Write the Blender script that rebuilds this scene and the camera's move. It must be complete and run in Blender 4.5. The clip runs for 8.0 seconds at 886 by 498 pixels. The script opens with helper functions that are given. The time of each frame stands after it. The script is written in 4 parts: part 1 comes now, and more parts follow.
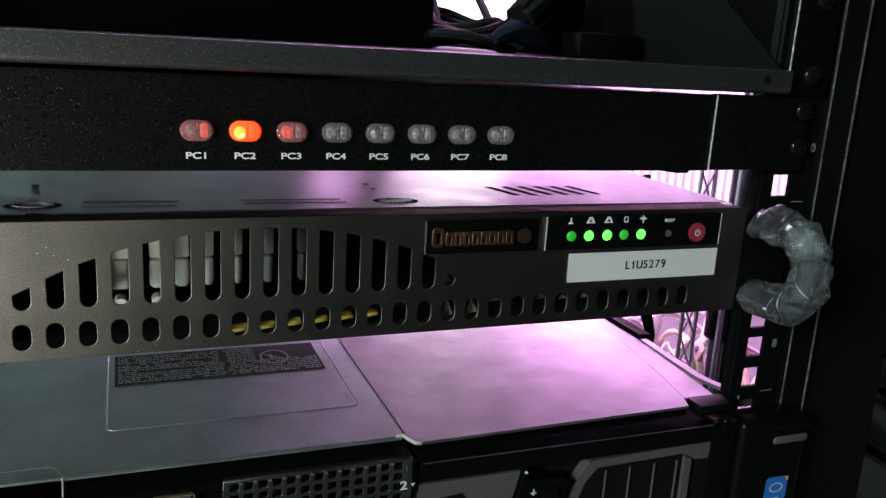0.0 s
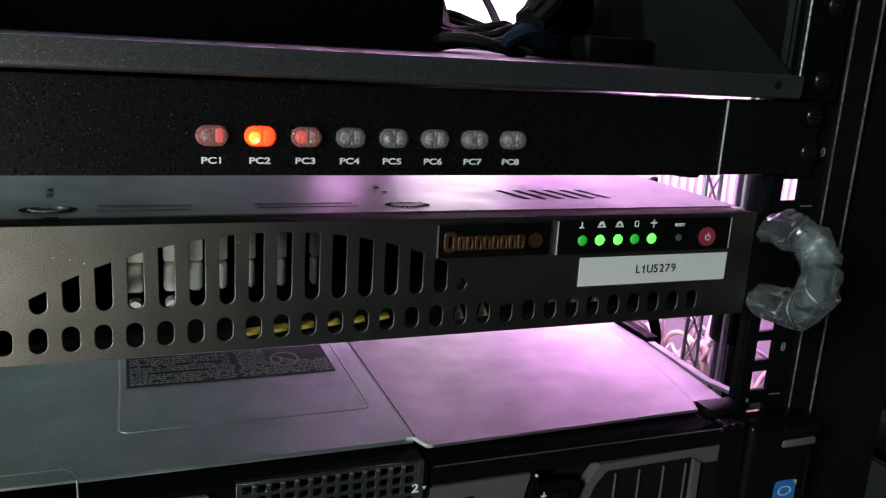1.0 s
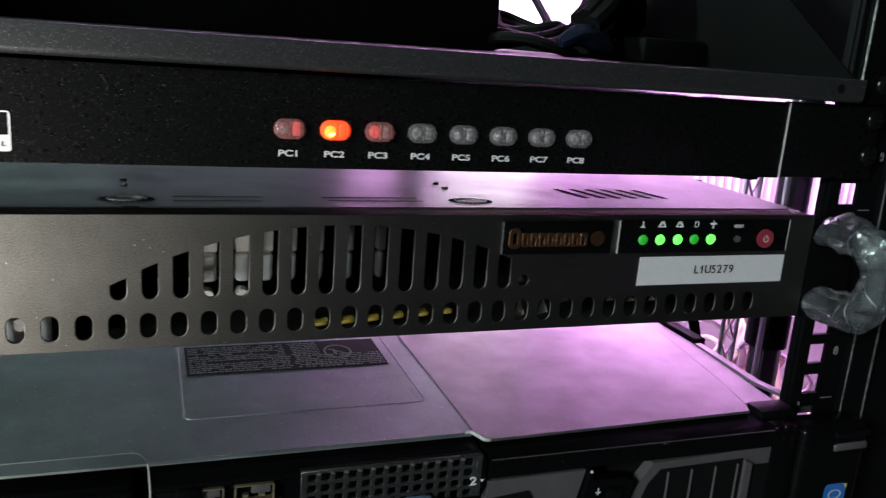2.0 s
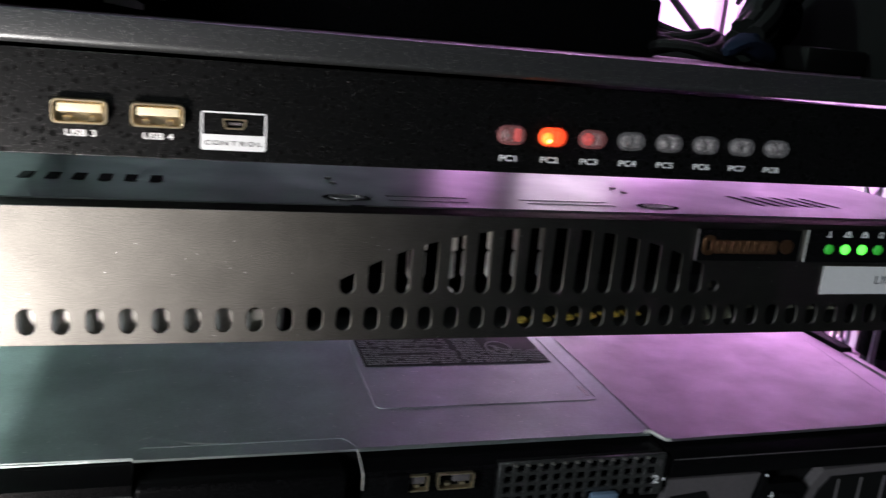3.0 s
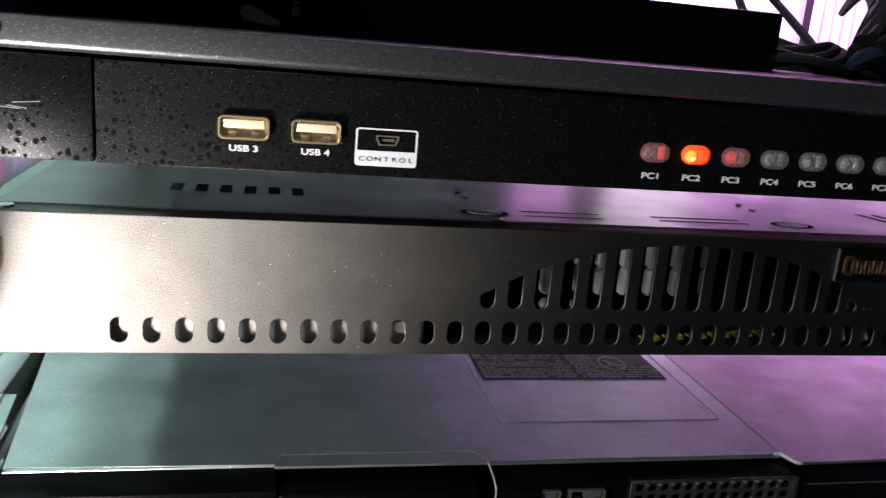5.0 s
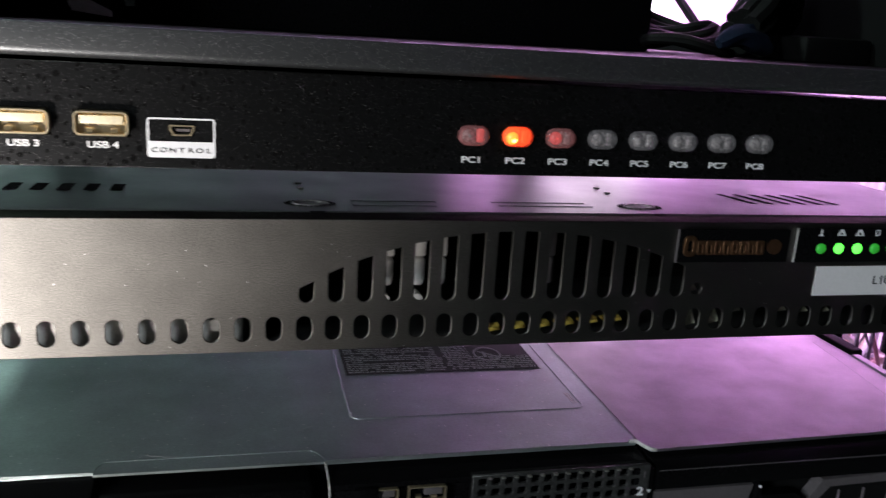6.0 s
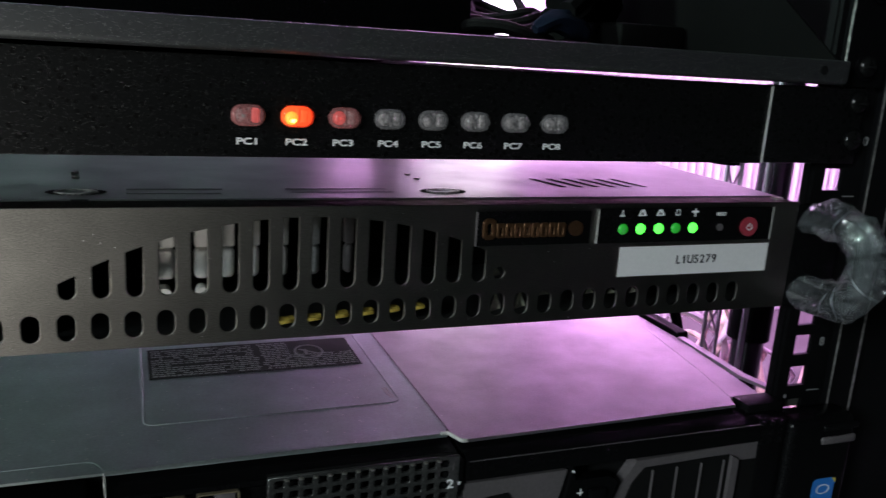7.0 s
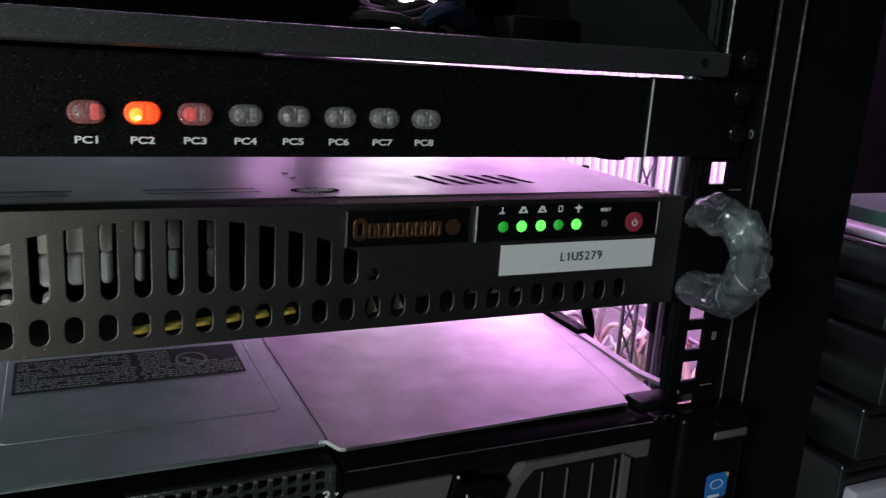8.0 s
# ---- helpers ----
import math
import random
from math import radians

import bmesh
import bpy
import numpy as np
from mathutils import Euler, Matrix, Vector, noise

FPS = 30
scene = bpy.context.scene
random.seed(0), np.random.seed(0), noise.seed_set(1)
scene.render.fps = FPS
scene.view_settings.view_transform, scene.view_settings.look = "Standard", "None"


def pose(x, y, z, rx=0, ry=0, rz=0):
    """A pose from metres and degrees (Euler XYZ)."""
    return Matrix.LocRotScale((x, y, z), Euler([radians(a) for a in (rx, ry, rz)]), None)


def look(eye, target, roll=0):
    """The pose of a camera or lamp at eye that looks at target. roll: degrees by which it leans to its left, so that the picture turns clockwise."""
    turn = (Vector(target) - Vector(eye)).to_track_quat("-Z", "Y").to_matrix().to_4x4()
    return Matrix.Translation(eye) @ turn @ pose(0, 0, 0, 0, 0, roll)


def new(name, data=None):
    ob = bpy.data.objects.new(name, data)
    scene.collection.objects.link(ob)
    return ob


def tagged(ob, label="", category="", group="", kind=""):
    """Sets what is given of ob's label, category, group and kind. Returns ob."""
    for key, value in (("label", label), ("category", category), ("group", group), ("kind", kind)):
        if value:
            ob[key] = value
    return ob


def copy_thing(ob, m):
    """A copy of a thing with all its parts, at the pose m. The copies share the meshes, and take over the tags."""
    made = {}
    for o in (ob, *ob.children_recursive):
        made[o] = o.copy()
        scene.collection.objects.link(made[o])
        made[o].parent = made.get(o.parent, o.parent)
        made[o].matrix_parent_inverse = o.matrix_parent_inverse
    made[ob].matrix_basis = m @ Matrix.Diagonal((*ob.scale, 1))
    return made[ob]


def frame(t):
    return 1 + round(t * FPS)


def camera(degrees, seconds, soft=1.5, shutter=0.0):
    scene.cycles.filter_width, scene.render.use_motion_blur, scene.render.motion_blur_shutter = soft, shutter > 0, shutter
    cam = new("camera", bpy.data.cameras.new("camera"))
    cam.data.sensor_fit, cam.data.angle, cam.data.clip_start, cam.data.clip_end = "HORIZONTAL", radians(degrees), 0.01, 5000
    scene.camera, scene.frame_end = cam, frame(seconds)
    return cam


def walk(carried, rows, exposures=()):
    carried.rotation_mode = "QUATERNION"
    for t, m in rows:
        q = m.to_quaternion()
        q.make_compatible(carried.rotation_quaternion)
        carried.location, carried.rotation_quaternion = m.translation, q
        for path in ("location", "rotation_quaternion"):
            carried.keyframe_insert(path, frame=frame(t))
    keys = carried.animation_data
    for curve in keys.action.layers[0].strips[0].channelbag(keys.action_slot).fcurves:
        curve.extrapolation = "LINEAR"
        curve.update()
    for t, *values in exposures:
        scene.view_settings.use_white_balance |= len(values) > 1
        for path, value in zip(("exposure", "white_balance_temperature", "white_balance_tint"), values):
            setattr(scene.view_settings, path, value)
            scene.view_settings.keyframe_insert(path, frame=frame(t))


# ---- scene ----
# ---------- camera and its way ----------
cam = camera(56.19, 8.0, soft=1.35, shutter=0.4)
PATH = [
    (0, -0.02860, -0.27473, 0.55512, 75.917, -3.296, -20.725),
    (0.5, -0.03217, -0.27511, 0.55690, 75.909, -3.298, -20.524),
    (1, -0.03255, -0.27419, 0.55709, 75.839, -3.405, -20.569),
    (1.2, -0.03359, -0.27066, 0.55682, 75.633, -3.516, -20.795),
    (2.3, -0.06339, -0.27290, 0.55491, 75.761, -4.393, -18.725),
    (2.5, -0.07480, -0.26573, 0.55565, 75.304, -4.882, -19.212),
    (3, -0.10676, -0.26616, 0.55555, 75.213, -4.935, -15.414),
    (3.5, -0.12316, -0.26221, 0.55325, 75.202, -4.584, -11.816),
    (4, -0.13945, -0.26571, 0.55380, 75.639, -5.030, -10.705),
    (4.2, -0.14384, -0.26525, 0.55371, 75.695, -5.106, -10.795),
    (5.3, -0.12325, -0.26023, 0.55716, 75.313, -4.563, -11.742),
    (5.5, -0.11183, -0.26142, 0.55730, 75.455, -4.301, -12.091),
    (6, -0.08033, -0.26255, 0.55618, 75.143, -3.455, -13.221),
    (6.5, -0.05929, -0.26168, 0.55092, 75.481, -3.882, -16.746),
    (7, -0.04212, -0.26151, 0.54913, 75.898, -3.690, -20.556),
    (7.5, -0.02724, -0.26246, 0.54700, 76.004, -3.952, -22.980),
    (8, -0.01426, -0.26036, 0.54942, 75.885, -3.647, -24.470),
]
walk(cam, [(t, pose(x, y, z, rx, ry, rz)) for t, x, y, z, rx, ry, rz in PATH], [(0.0, 0.34, 6750, 4), (1.2, 0.28, 6700, 5), (2.5, 0.05, 6500, 13), (3.0, -0.08, 6500, 15), (4.0, -0.16, 6500, 17), (5.5, -0.12, 6500, 17), (6.5, -0.08, 6500, 12), (7.0, -0.10, 6500, 9), (8.0, -0.06, 6550, 7)])

# ---------- world and large lights ----------
world = bpy.data.worlds.new("world")
scene.world = world
world.use_nodes = True
world.node_tree.nodes["Background"].inputs[0].default_value = (0.30, 0.24, 0.34, 1)
world.node_tree.nodes["Background"].inputs[1].default_value = 0.004


NEAR_EYE, NEAR_AIM = (-0.252, -0.150, 0.398), (-0.205, 0.0, 0.488)


def area_lamp(name, m, sx, sy, watts, colour, spread=180):
    data = bpy.data.lights.new(name, "AREA")
    data.shape, data.size, data.size_y, data.energy, data.color = "RECTANGLE", sx, sy, watts, colour
    data.spread = radians(spread)
    ob = new(name, data)
    ob.matrix_world = m
    return ob


# unseen sources: purple batten over the back of the room, light from the rack's left, small lamp close to the bezel's
# end
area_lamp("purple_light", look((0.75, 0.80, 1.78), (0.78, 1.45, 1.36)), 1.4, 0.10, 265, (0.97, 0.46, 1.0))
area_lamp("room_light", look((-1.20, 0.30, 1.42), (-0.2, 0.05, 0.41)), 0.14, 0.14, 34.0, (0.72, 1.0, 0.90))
# fill without a known source, added to lift the lid, print and labels
area_lamp("fill_light", look((-2.2, -1.5, 1.30), (-0.1, 0.0, 0.45)), 0.5, 0.8, 55.0, (0.84, 0.96, 1.0))
area_lamp("near_left_light", look(NEAR_EYE, NEAR_AIM), 0.045, 0.045, 0.42, (1.0, 0.96, 0.90), 104)


# ---------- materials ----------
def material(name, colour, rough=0.5, metal=0.0, grain=0.0, grain_scale=900.0, stain=0.0, stain_scale=14.0,
             bump=0.0, bump_scale=1500.0, bump_dist=0.0004, rough_var=0.0, emit=None, strength=0.0, alpha=1.0, glass=0.0, coat=0.0, spec=0.5, stretch=None, dust=0.0, dust_scale=170.0):
    m = bpy.data.materials.new(name)
    m.use_nodes = True
    n, l = m.node_tree.nodes, m.node_tree.links
    b = n["Principled BSDF"]
    b.inputs["Base Color"].default_value = (*colour, 1)
    b.inputs["Roughness"].default_value = rough
    b.inputs["Metallic"].default_value = metal
    b.inputs["Specular IOR Level"].default_value = spec
    b.inputs["Coat Weight"].default_value = coat
    b.inputs["Transmission Weight"].default_value = glass
    b.inputs["Alpha"].default_value = alpha
    if emit:
        b.inputs["Emission Color"].default_value = (*emit, 1)
        b.inputs["Emission Strength"].default_value = strength
    coord = n.new("ShaderNodeTexCoord").outputs["Object"]
    if stretch:
        mp = n.new("ShaderNodeMapping")
        mp.inputs["Scale"].default_value = stretch
        l.new(coord, mp.inputs[0])
        coord = mp.outputs[0]

    def noise_tex(scale, detail=3.0):
        t = n.new("ShaderNodeTexNoise")
        t.inputs["Scale"].default_value, t.inputs["Detail"].default_value = scale, detail
        l.new(coord, t.inputs["Vector"])
        return t.outputs["Fac"]

    def spread(src, lo, hi, a=0.3, z=0.7):
        r = n.new("ShaderNodeMapRange")
        for i, v in enumerate((a, z, lo, hi)):
            r.inputs[i + 1].default_value = v
        l.new(src, r.inputs[0])
        return r.outputs[0]

    if grain or stain:
        mul = None
        for amount, scale in ((grain, grain_scale), (stain, stain_scale)):
            if amount:
                v = spread(noise_tex(scale), 1 - amount, 1 + amount)
                if mul is not None:
                    k = n.new("ShaderNodeMath")
                    k.operation = "MULTIPLY"
                    l.new(mul, k.inputs[0]), l.new(v, k.inputs[1])
                    v = k.outputs[0]
                mul = v
        mix = n.new("ShaderNodeVectorMath")
        mix.operation = "SCALE"
        mix.inputs[0].default_value = colour
        l.new(mul, mix.inputs["Scale"])
        l.new(mix.outputs[0], b.inputs["Base Color"])
    if dust:
        v = n.new("ShaderNodeTexVoronoi")
        v.inputs["Scale"].default_value = dust_scale
        l.new(coord, v.inputs["Vector"])
        dots = n.new("ShaderNodeMath")
        dots.operation = "LESS_THAN"
        dots.inputs[1].default_value = dust
        l.new(v.outputs["Distance"], dots.inputs[0])
        pale = n.new("ShaderNodeMix")
        pale.data_type = "RGBA"
        pale.inputs[7].default_value = (0.85, 0.85, 0.82, 1)
        pale.inputs[6].default_value = (*colour, 1)
        if b.inputs["Base Color"].links:
            l.new(b.inputs["Base Color"].links[0].from_socket, pale.inputs[6])
        l.new(dots.outputs[0], pale.inputs[0])
        l.new(pale.outputs[2], b.inputs["Base Color"])
    if rough_var:
        l.new(spread(noise_tex(stain_scale * 2.3), max(rough - rough_var, 0.02), rough + rough_var), b.inputs["Roughness"])
    if bump:
        bp = n.new("ShaderNodeBump")
        bp.inputs["Strength"].default_value, bp.inputs["Distance"].default_value = bump, bump_dist
        l.new(noise_tex(bump_scale, 2.0), bp.inputs["Height"])
        l.new(bp.outputs[0], b.inputs["Normal"])
    return m


def speckled(name, base, pit, rough, pit_rough=0.7, glints=0.16):
    """Black hammer paint with matt pits; its small glints are pale flecks in the colour."""
    m = material(name, base, rough, 0.92, bump=0.13, bump_scale=1400.0, spec=0.5)
    n, l = m.node_tree.nodes, m.node_tree.links
    b = n["Principled BSDF"]
    coord = n.new("ShaderNodeTexCoord").outputs["Object"]
    warp = n.new("ShaderNodeTexNoise")
    warp.inputs["Scale"].default_value = 500.0
    l.new(coord, warp.inputs["Vector"])
    bend = n.new("ShaderNodeVectorMath")
    bend.operation = "MULTIPLY_ADD"
    bend.inputs[1].default_value = (0.0016, 0.0016, 0.0016)
    l.new(warp.outputs["Color"], bend.inputs[0]), l.new(coord, bend.inputs[2])
    cells = n.new("ShaderNodeTexVoronoi")
    cells.inputs["Scale"].default_value = 450.0
    l.new(bend.outputs[0], cells.inputs["Vector"])
    size = n.new("ShaderNodeSeparateColor")
    l.new(cells.outputs["Color"], size.inputs[0])
    patch = n.new("ShaderNodeMath")
    patch.operation, patch.inputs[1].default_value = "MULTIPLY_ADD", -0.34
    patch.use_clamp = True
    l.new(size.outputs[0], patch.inputs[0]), l.new(cells.outputs["Distance"], patch.inputs[2])
    shift = n.new("ShaderNodeMath")
    shift.inputs[1].default_value = 0.25
    l.new(patch.outputs[0], shift.inputs[0])
    patch = shift
    ramp = n.new("ShaderNodeValToRGB")
    ramp.color_ramp.elements[0].position, ramp.color_ramp.elements[1].position = 0.34, 0.40
    ramp.color_ramp.elements[0].color, ramp.color_ramp.elements[1].color = (*pit, 1), (*base, 1)
    l.new(patch.outputs[0], ramp.inputs[0])
    flake = n.new("ShaderNodeTexVoronoi")
    flake.inputs["Scale"].default_value = 1600.0
    l.new(coord, flake.inputs["Vector"])
    glint = n.new("ShaderNodeValToRGB")
    glint.color_ramp.elements[0].position, glint.color_ramp.elements[1].position = 0.13, 0.20
    glint.color_ramp.elements[0].color, glint.color_ramp.elements[1].color = (0.9, 0.9, 0.88, 1), (0, 0, 0, 1)
    l.new(flake.outputs["Distance"], glint.inputs[0])
    add = n.new("ShaderNodeMix")
    add.data_type, add.blend_type = "RGBA", "ADD"
    add.inputs[0].default_value = glints
    l.new(ramp.outputs[0], add.inputs[6]), l.new(glint.outputs[0], add.inputs[7])
    l.new(add.outputs[2], b.inputs["Base Color"])
    rr = n.new("ShaderNodeMapRange")
    rr.inputs[1].default_value, rr.inputs[2].default_value, rr.inputs[3].default_value, rr.inputs[4].default_value = 0.34, 0.41, pit_rough, rough
    l.new(patch.outputs[0], rr.inputs[0]), l.new(rr.outputs[0], b.inputs["Roughness"])
    return m


def flake_paint(name, colour, wide, narrow, share):
    """Satin grey paint with metal flakes: a wide and a narrow sheen over grain, dust and pale specks."""
    m = material(name, colour, wide, 0.9, grain=0.55, grain_scale=2900, stain=0.12, stain_scale=60, bump=0.06, bump_scale=2800, dust=0.042, dust_scale=260)
    n, l = m.node_tree.nodes, m.node_tree.links
    b = n["Principled BSDF"]
    paint = b.inputs["Base Color"].links[0].from_socket
    relief = b.inputs["Normal"].links[0].from_socket
    sheens = []
    for rough in (wide, narrow):
        g = n.new("ShaderNodeBsdfAnisotropic")
        g.distribution = "BECKMANN"
        g.inputs["Roughness"].default_value = rough
        l.new(paint, g.inputs["Color"]), l.new(relief, g.inputs["Normal"])
        sheens.append(g)
    mix = n.new("ShaderNodeMixShader")
    mix.inputs[0].default_value = share
    l.new(sheens[0].outputs[0], mix.inputs[1]), l.new(sheens[1].outputs[0], mix.inputs[2])
    l.new(mix.outputs[0], n["Material Output"].inputs["Surface"])
    return m


def film(name, colour, veil):
    """Thin clear plastic: see-through, with a sharp sheen towards its edges and a faint milky veil."""
    m = bpy.data.materials.new(name)
    m.use_nodes = True
    n, l = m.node_tree.nodes, m.node_tree.links
    clear, sheen, milk = n.new("ShaderNodeBsdfTransparent"), n.new("ShaderNodeBsdfAnisotropic"), n.new("ShaderNodeBsdfDiffuse")
    sheen.inputs["Roughness"].default_value = 0.16
    milk.inputs["Color"].default_value = (*colour, 1)
    rim = n.new("ShaderNodeFresnel")
    rim.inputs["IOR"].default_value = 1.52
    wrinkle, bp = n.new("ShaderNodeTexNoise"), n.new("ShaderNodeBump")
    wrinkle.inputs["Scale"].default_value, wrinkle.inputs["Detail"].default_value = 230.0, 3.0
    bp.inputs["Strength"].default_value, bp.inputs["Distance"].default_value = 0.3, 0.0012
    l.new(n.new("ShaderNodeTexCoord").outputs["Object"], wrinkle.inputs["Vector"])
    l.new(wrinkle.outputs["Fac"], bp.inputs["Height"])
    for node in (sheen, milk):
        l.new(bp.outputs[0], node.inputs["Normal"])
    body, skin = n.new("ShaderNodeMixShader"), n.new("ShaderNodeMixShader")
    body.inputs[0].default_value = veil
    l.new(clear.outputs[0], body.inputs[1]), l.new(milk.outputs[0], body.inputs[2])
    l.new(rim.outputs[0], skin.inputs[0]), l.new(body.outputs[0], skin.inputs[1]), l.new(sheen.outputs[0], skin.inputs[2])
    l.new(skin.outputs[0], n["Material Output"].inputs["Surface"])
    return m


M_BEZEL = flake_paint("grey_bezel_paint", (0.172, 0.164, 0.150), 0.60, 0.42, 0.15)
M_KVM = speckled("black_hammer_paint", (0.025, 0.0255, 0.026), (0.004, 0.004, 0.004), 0.36, glints=0.20)
M_LIP = speckled("grey_shelf_paint", (0.150, 0.155, 0.158), (0.132, 0.136, 0.139), 0.38, 0.40, 0.65)
M_STEEL = material("galvanised_steel", (0.23, 0.242, 0.238), 0.33, 0.90, grain=0.08, grain_scale=700, stain=0.12, stain_scale=22, rough_var=0.05, bump=0.04, bump_scale=300)
M_LID = material("server_lid_steel", (0.50, 0.57, 0.56), 0.38, 0.90, grain=0.10, grain_scale=1300, stain=0.20, stain_scale=26, dust=0.085, dust_scale=230, rough_var=0.06, bump=0.06, bump_scale=900)
M_LID_R = material("server_lid_steel_plain", (0.55, 0.50, 0.55), 0.43, 0.94, grain=0.10, grain_scale=1300, stain=0.16, stain_scale=55, dust=0.035, dust_scale=120, rough_var=0.05, bump=0.08, bump_scale=900)
M_GLOSS = material("smooth_black_lacquer", (0.006, 0.006, 0.006), 0.10, 0.0, stain=0.2, rough_var=0.03)
M_BLACK = material("black_plastic", (0.003, 0.003, 0.0033), 0.27, 0.0, grain=0.3, stain=0.2, bump=0.12, spec=0.11)
M_FRAME = material("black_rack_paint", (0.004, 0.004, 0.0044), 0.40, 0.0, grain=0.3, stain=0.25, bump=0.3, bump_scale=1200, spec=0.09)
M_WORN_LIT = material("worn_lit_edge_paint", (0.27, 0.26, 0.25), 0.4, 0.6, grain=0.6, grain_scale=700, stain=0.5, stain_scale=60)
M_FAINT = material("faint_grey_ink", (0.22, 0.22, 0.22), 0.6, grain=0.2)
M_MATT = material("matt_black", (0.0022, 0.0022, 0.0022), 0.6, grain=0.3, stain=0.3, spec=0.03)
M_STACK = material("black_case_enamel", (0.008, 0.008, 0.009), 0.20, 0.0, grain=0.2, stain=0.3, rough_var=0.05, bump=0.08, bump_scale=400, spec=0.7)
# near black for insides; flat sheets of it stand for shade in openings
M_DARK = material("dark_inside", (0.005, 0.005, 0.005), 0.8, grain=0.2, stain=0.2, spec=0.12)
M_GREY = material("grey_drive_plastic", (0.092, 0.082, 0.085), 0.5, 0.0, grain=0.12, stain=0.15, bump=0.1)
M_WHITE = material("white_plastic", (0.82, 0.81, 0.78), 0.5, grain=0.05, stain=0.1)
M_INK = material("white_ink", (0.80, 0.80, 0.80), 0.6, grain=0.06, grain_scale=2500)
M_PAPER = material("white_label_paper", (0.78, 0.76, 0.76), 0.55, grain=0.03, stain=0.04)
M_TEXT = material("black_ink", (0.015, 0.015, 0.016), 0.6, grain=0.1)
M_COPPER = material("copper_emblem", (0.20, 0.105, 0.056), 0.36, 0.9, grain=0.1, stain=0.15)
M_ZINC = material("zinc_plate", (0.55, 0.54, 0.51), 0.5, 0.2, grain=0.1, stain=0.2)
M_GOLD = material("gold_plated_shell", (0.84, 0.70, 0.46), 0.34, 0.95, grain=0.1, stain=0.15)
M_TIN = material("tin_shell", (0.62, 0.60, 0.55), 0.3, 0.9, grain=0.1, stain=0.15)
M_TONGUE = material("ivory_tongue", (0.80, 0.70, 0.48), 0.5, grain=0.1)
M_GRILLE = material("dark_grille_metal", (0.10, 0.10, 0.098), 0.32, 0.8, grain=0.3, stain=0.3)
M_YELLOW = material("yellow_plastic", (0.70, 0.52, 0.10), 0.45, grain=0.1, stain=0.1)
M_BAG = film("clear_plastic_film", (0.68, 0.74, 0.80), 0.05)
# pale tone for the highlights drawn along the film's folds
M_CREASE = material("crease_highlight", (0.62, 0.66, 0.70), 0.15, alpha=0.42, spec=1.0, grain=0.3, grain_scale=600)
M_RED_BUTTON = material("red_button", (0.32, 0.03, 0.05), 0.45, grain=0.1)
M_BLUE = material("blue_sticker", (0.02, 0.16, 0.50), 0.35, grain=0.1)
M_BLUE_CLOTH = material("blue_cable_tie", (0.0022, 0.0042, 0.011), 0.9, grain=0.2, spec=0.08, bump=0.4, bump_scale=600)
M_SCRAP = material("packing_film", (0.36, 0.36, 0.27), 0.35, grain=0.3, stain=0.3, stain_scale=200)
M_CABLE = material("black_cable_rubber", (0.004, 0.004, 0.004), 0.8, grain=0.2, spec=0.05)
M_SCREW = material("black_oxide_screw", (0.004, 0.004, 0.004), 0.20, 0.0, grain=0.3, bump=0.5, bump_scale=700, spec=0.22)
M_WALL = material("pale_wall_paint", (0.74, 0.70, 0.76), 0.6, grain=0.03, grain_scale=60, stain=0.06, stain_scale=4)
M_ROOM = material("dark_wall_paint", (0.016, 0.016, 0.017), 0.7, grain=0.05, grain_scale=60, stain=0.1, stain_scale=3)
M_FLOOR = material("grey_floor_vinyl", (0.07, 0.068, 0.07), 0.5, grain=0.08, grain_scale=90, stain=0.15, stain_scale=5)
M_LILAC = material("lilac_metal", (0.55, 0.50, 0.58), 0.4, 0.3, grain=0.05, stain=0.1)
M_PINKISH = material("pinkish_cable", (0.62, 0.44, 0.42), 0.4, grain=0.1, stain=0.2)
# tinted green so that the steel covers seem to mirror green light
M_PALE = material("pale_green_tinted", (0.37, 0.52, 0.45), 0.5, grain=0.04, grain_scale=80, stain=0.1, stain_scale=5)
M_LAMP = material("lamp_diffuser", (0.9, 0.85, 0.95), 0.5, emit=(1.0, 0.84, 1.0), strength=5.2)
M_CLEAR = material("clear_led_lens", (0.42, 0.40, 0.41), 0.08, grain=0.5, grain_scale=1100, bump=0.8, bump_scale=900, bump_dist=0.0008, spec=0.9, alpha=0.26)
M_CLEAR_PINK = material("pink_tinted_lens", (0.62, 0.22, 0.22), 0.06, grain=0.2, grain_scale=500, bump=0.8, bump_scale=900, bump_dist=0.0008, spec=0.9, alpha=0.42)
M_CUP = material("led_inner_plastic", (0.30, 0.27, 0.265), 0.12, grain=0.75, grain_scale=750, spec=1.0, bump=0.9, bump_scale=700, bump_dist=0.0010)
M_CUP_RED = material("red_glowing_plastic", (0.5, 0.12, 0.12), 0.2, grain=0.4, grain_scale=900, emit=(1.0, 0.10, 0.08), strength=0.5)
M_LIT_ORANGE = material("lit_orange_lens", (0.9, 0.2, 0.05), 0.2, emit=(1.0, 0.05, 0.01), strength=0.85)
M_LIT_CORE = material("lit_orange_core", (1.0, 0.6, 0.1), 0.2, emit=(1.0, 0.30, 0.03), strength=1.9)
M_LIT_HOT = material("lit_yellow_core", (1.0, 0.8, 0.3), 0.2, emit=(1.0, 0.72, 0.18), strength=5.0)
M_LIT_SHELL = material("lit_lens_shell", (0.9, 0.3, 0.1), 0.08, spec=0.9, alpha=0.26, emit=(1.0, 0.03, 0.01), strength=0.8)
M_CUP_DARK = material("dark_lens_seat", (0.05, 0.045, 0.045), 0.3, grain=0.4, grain_scale=700)
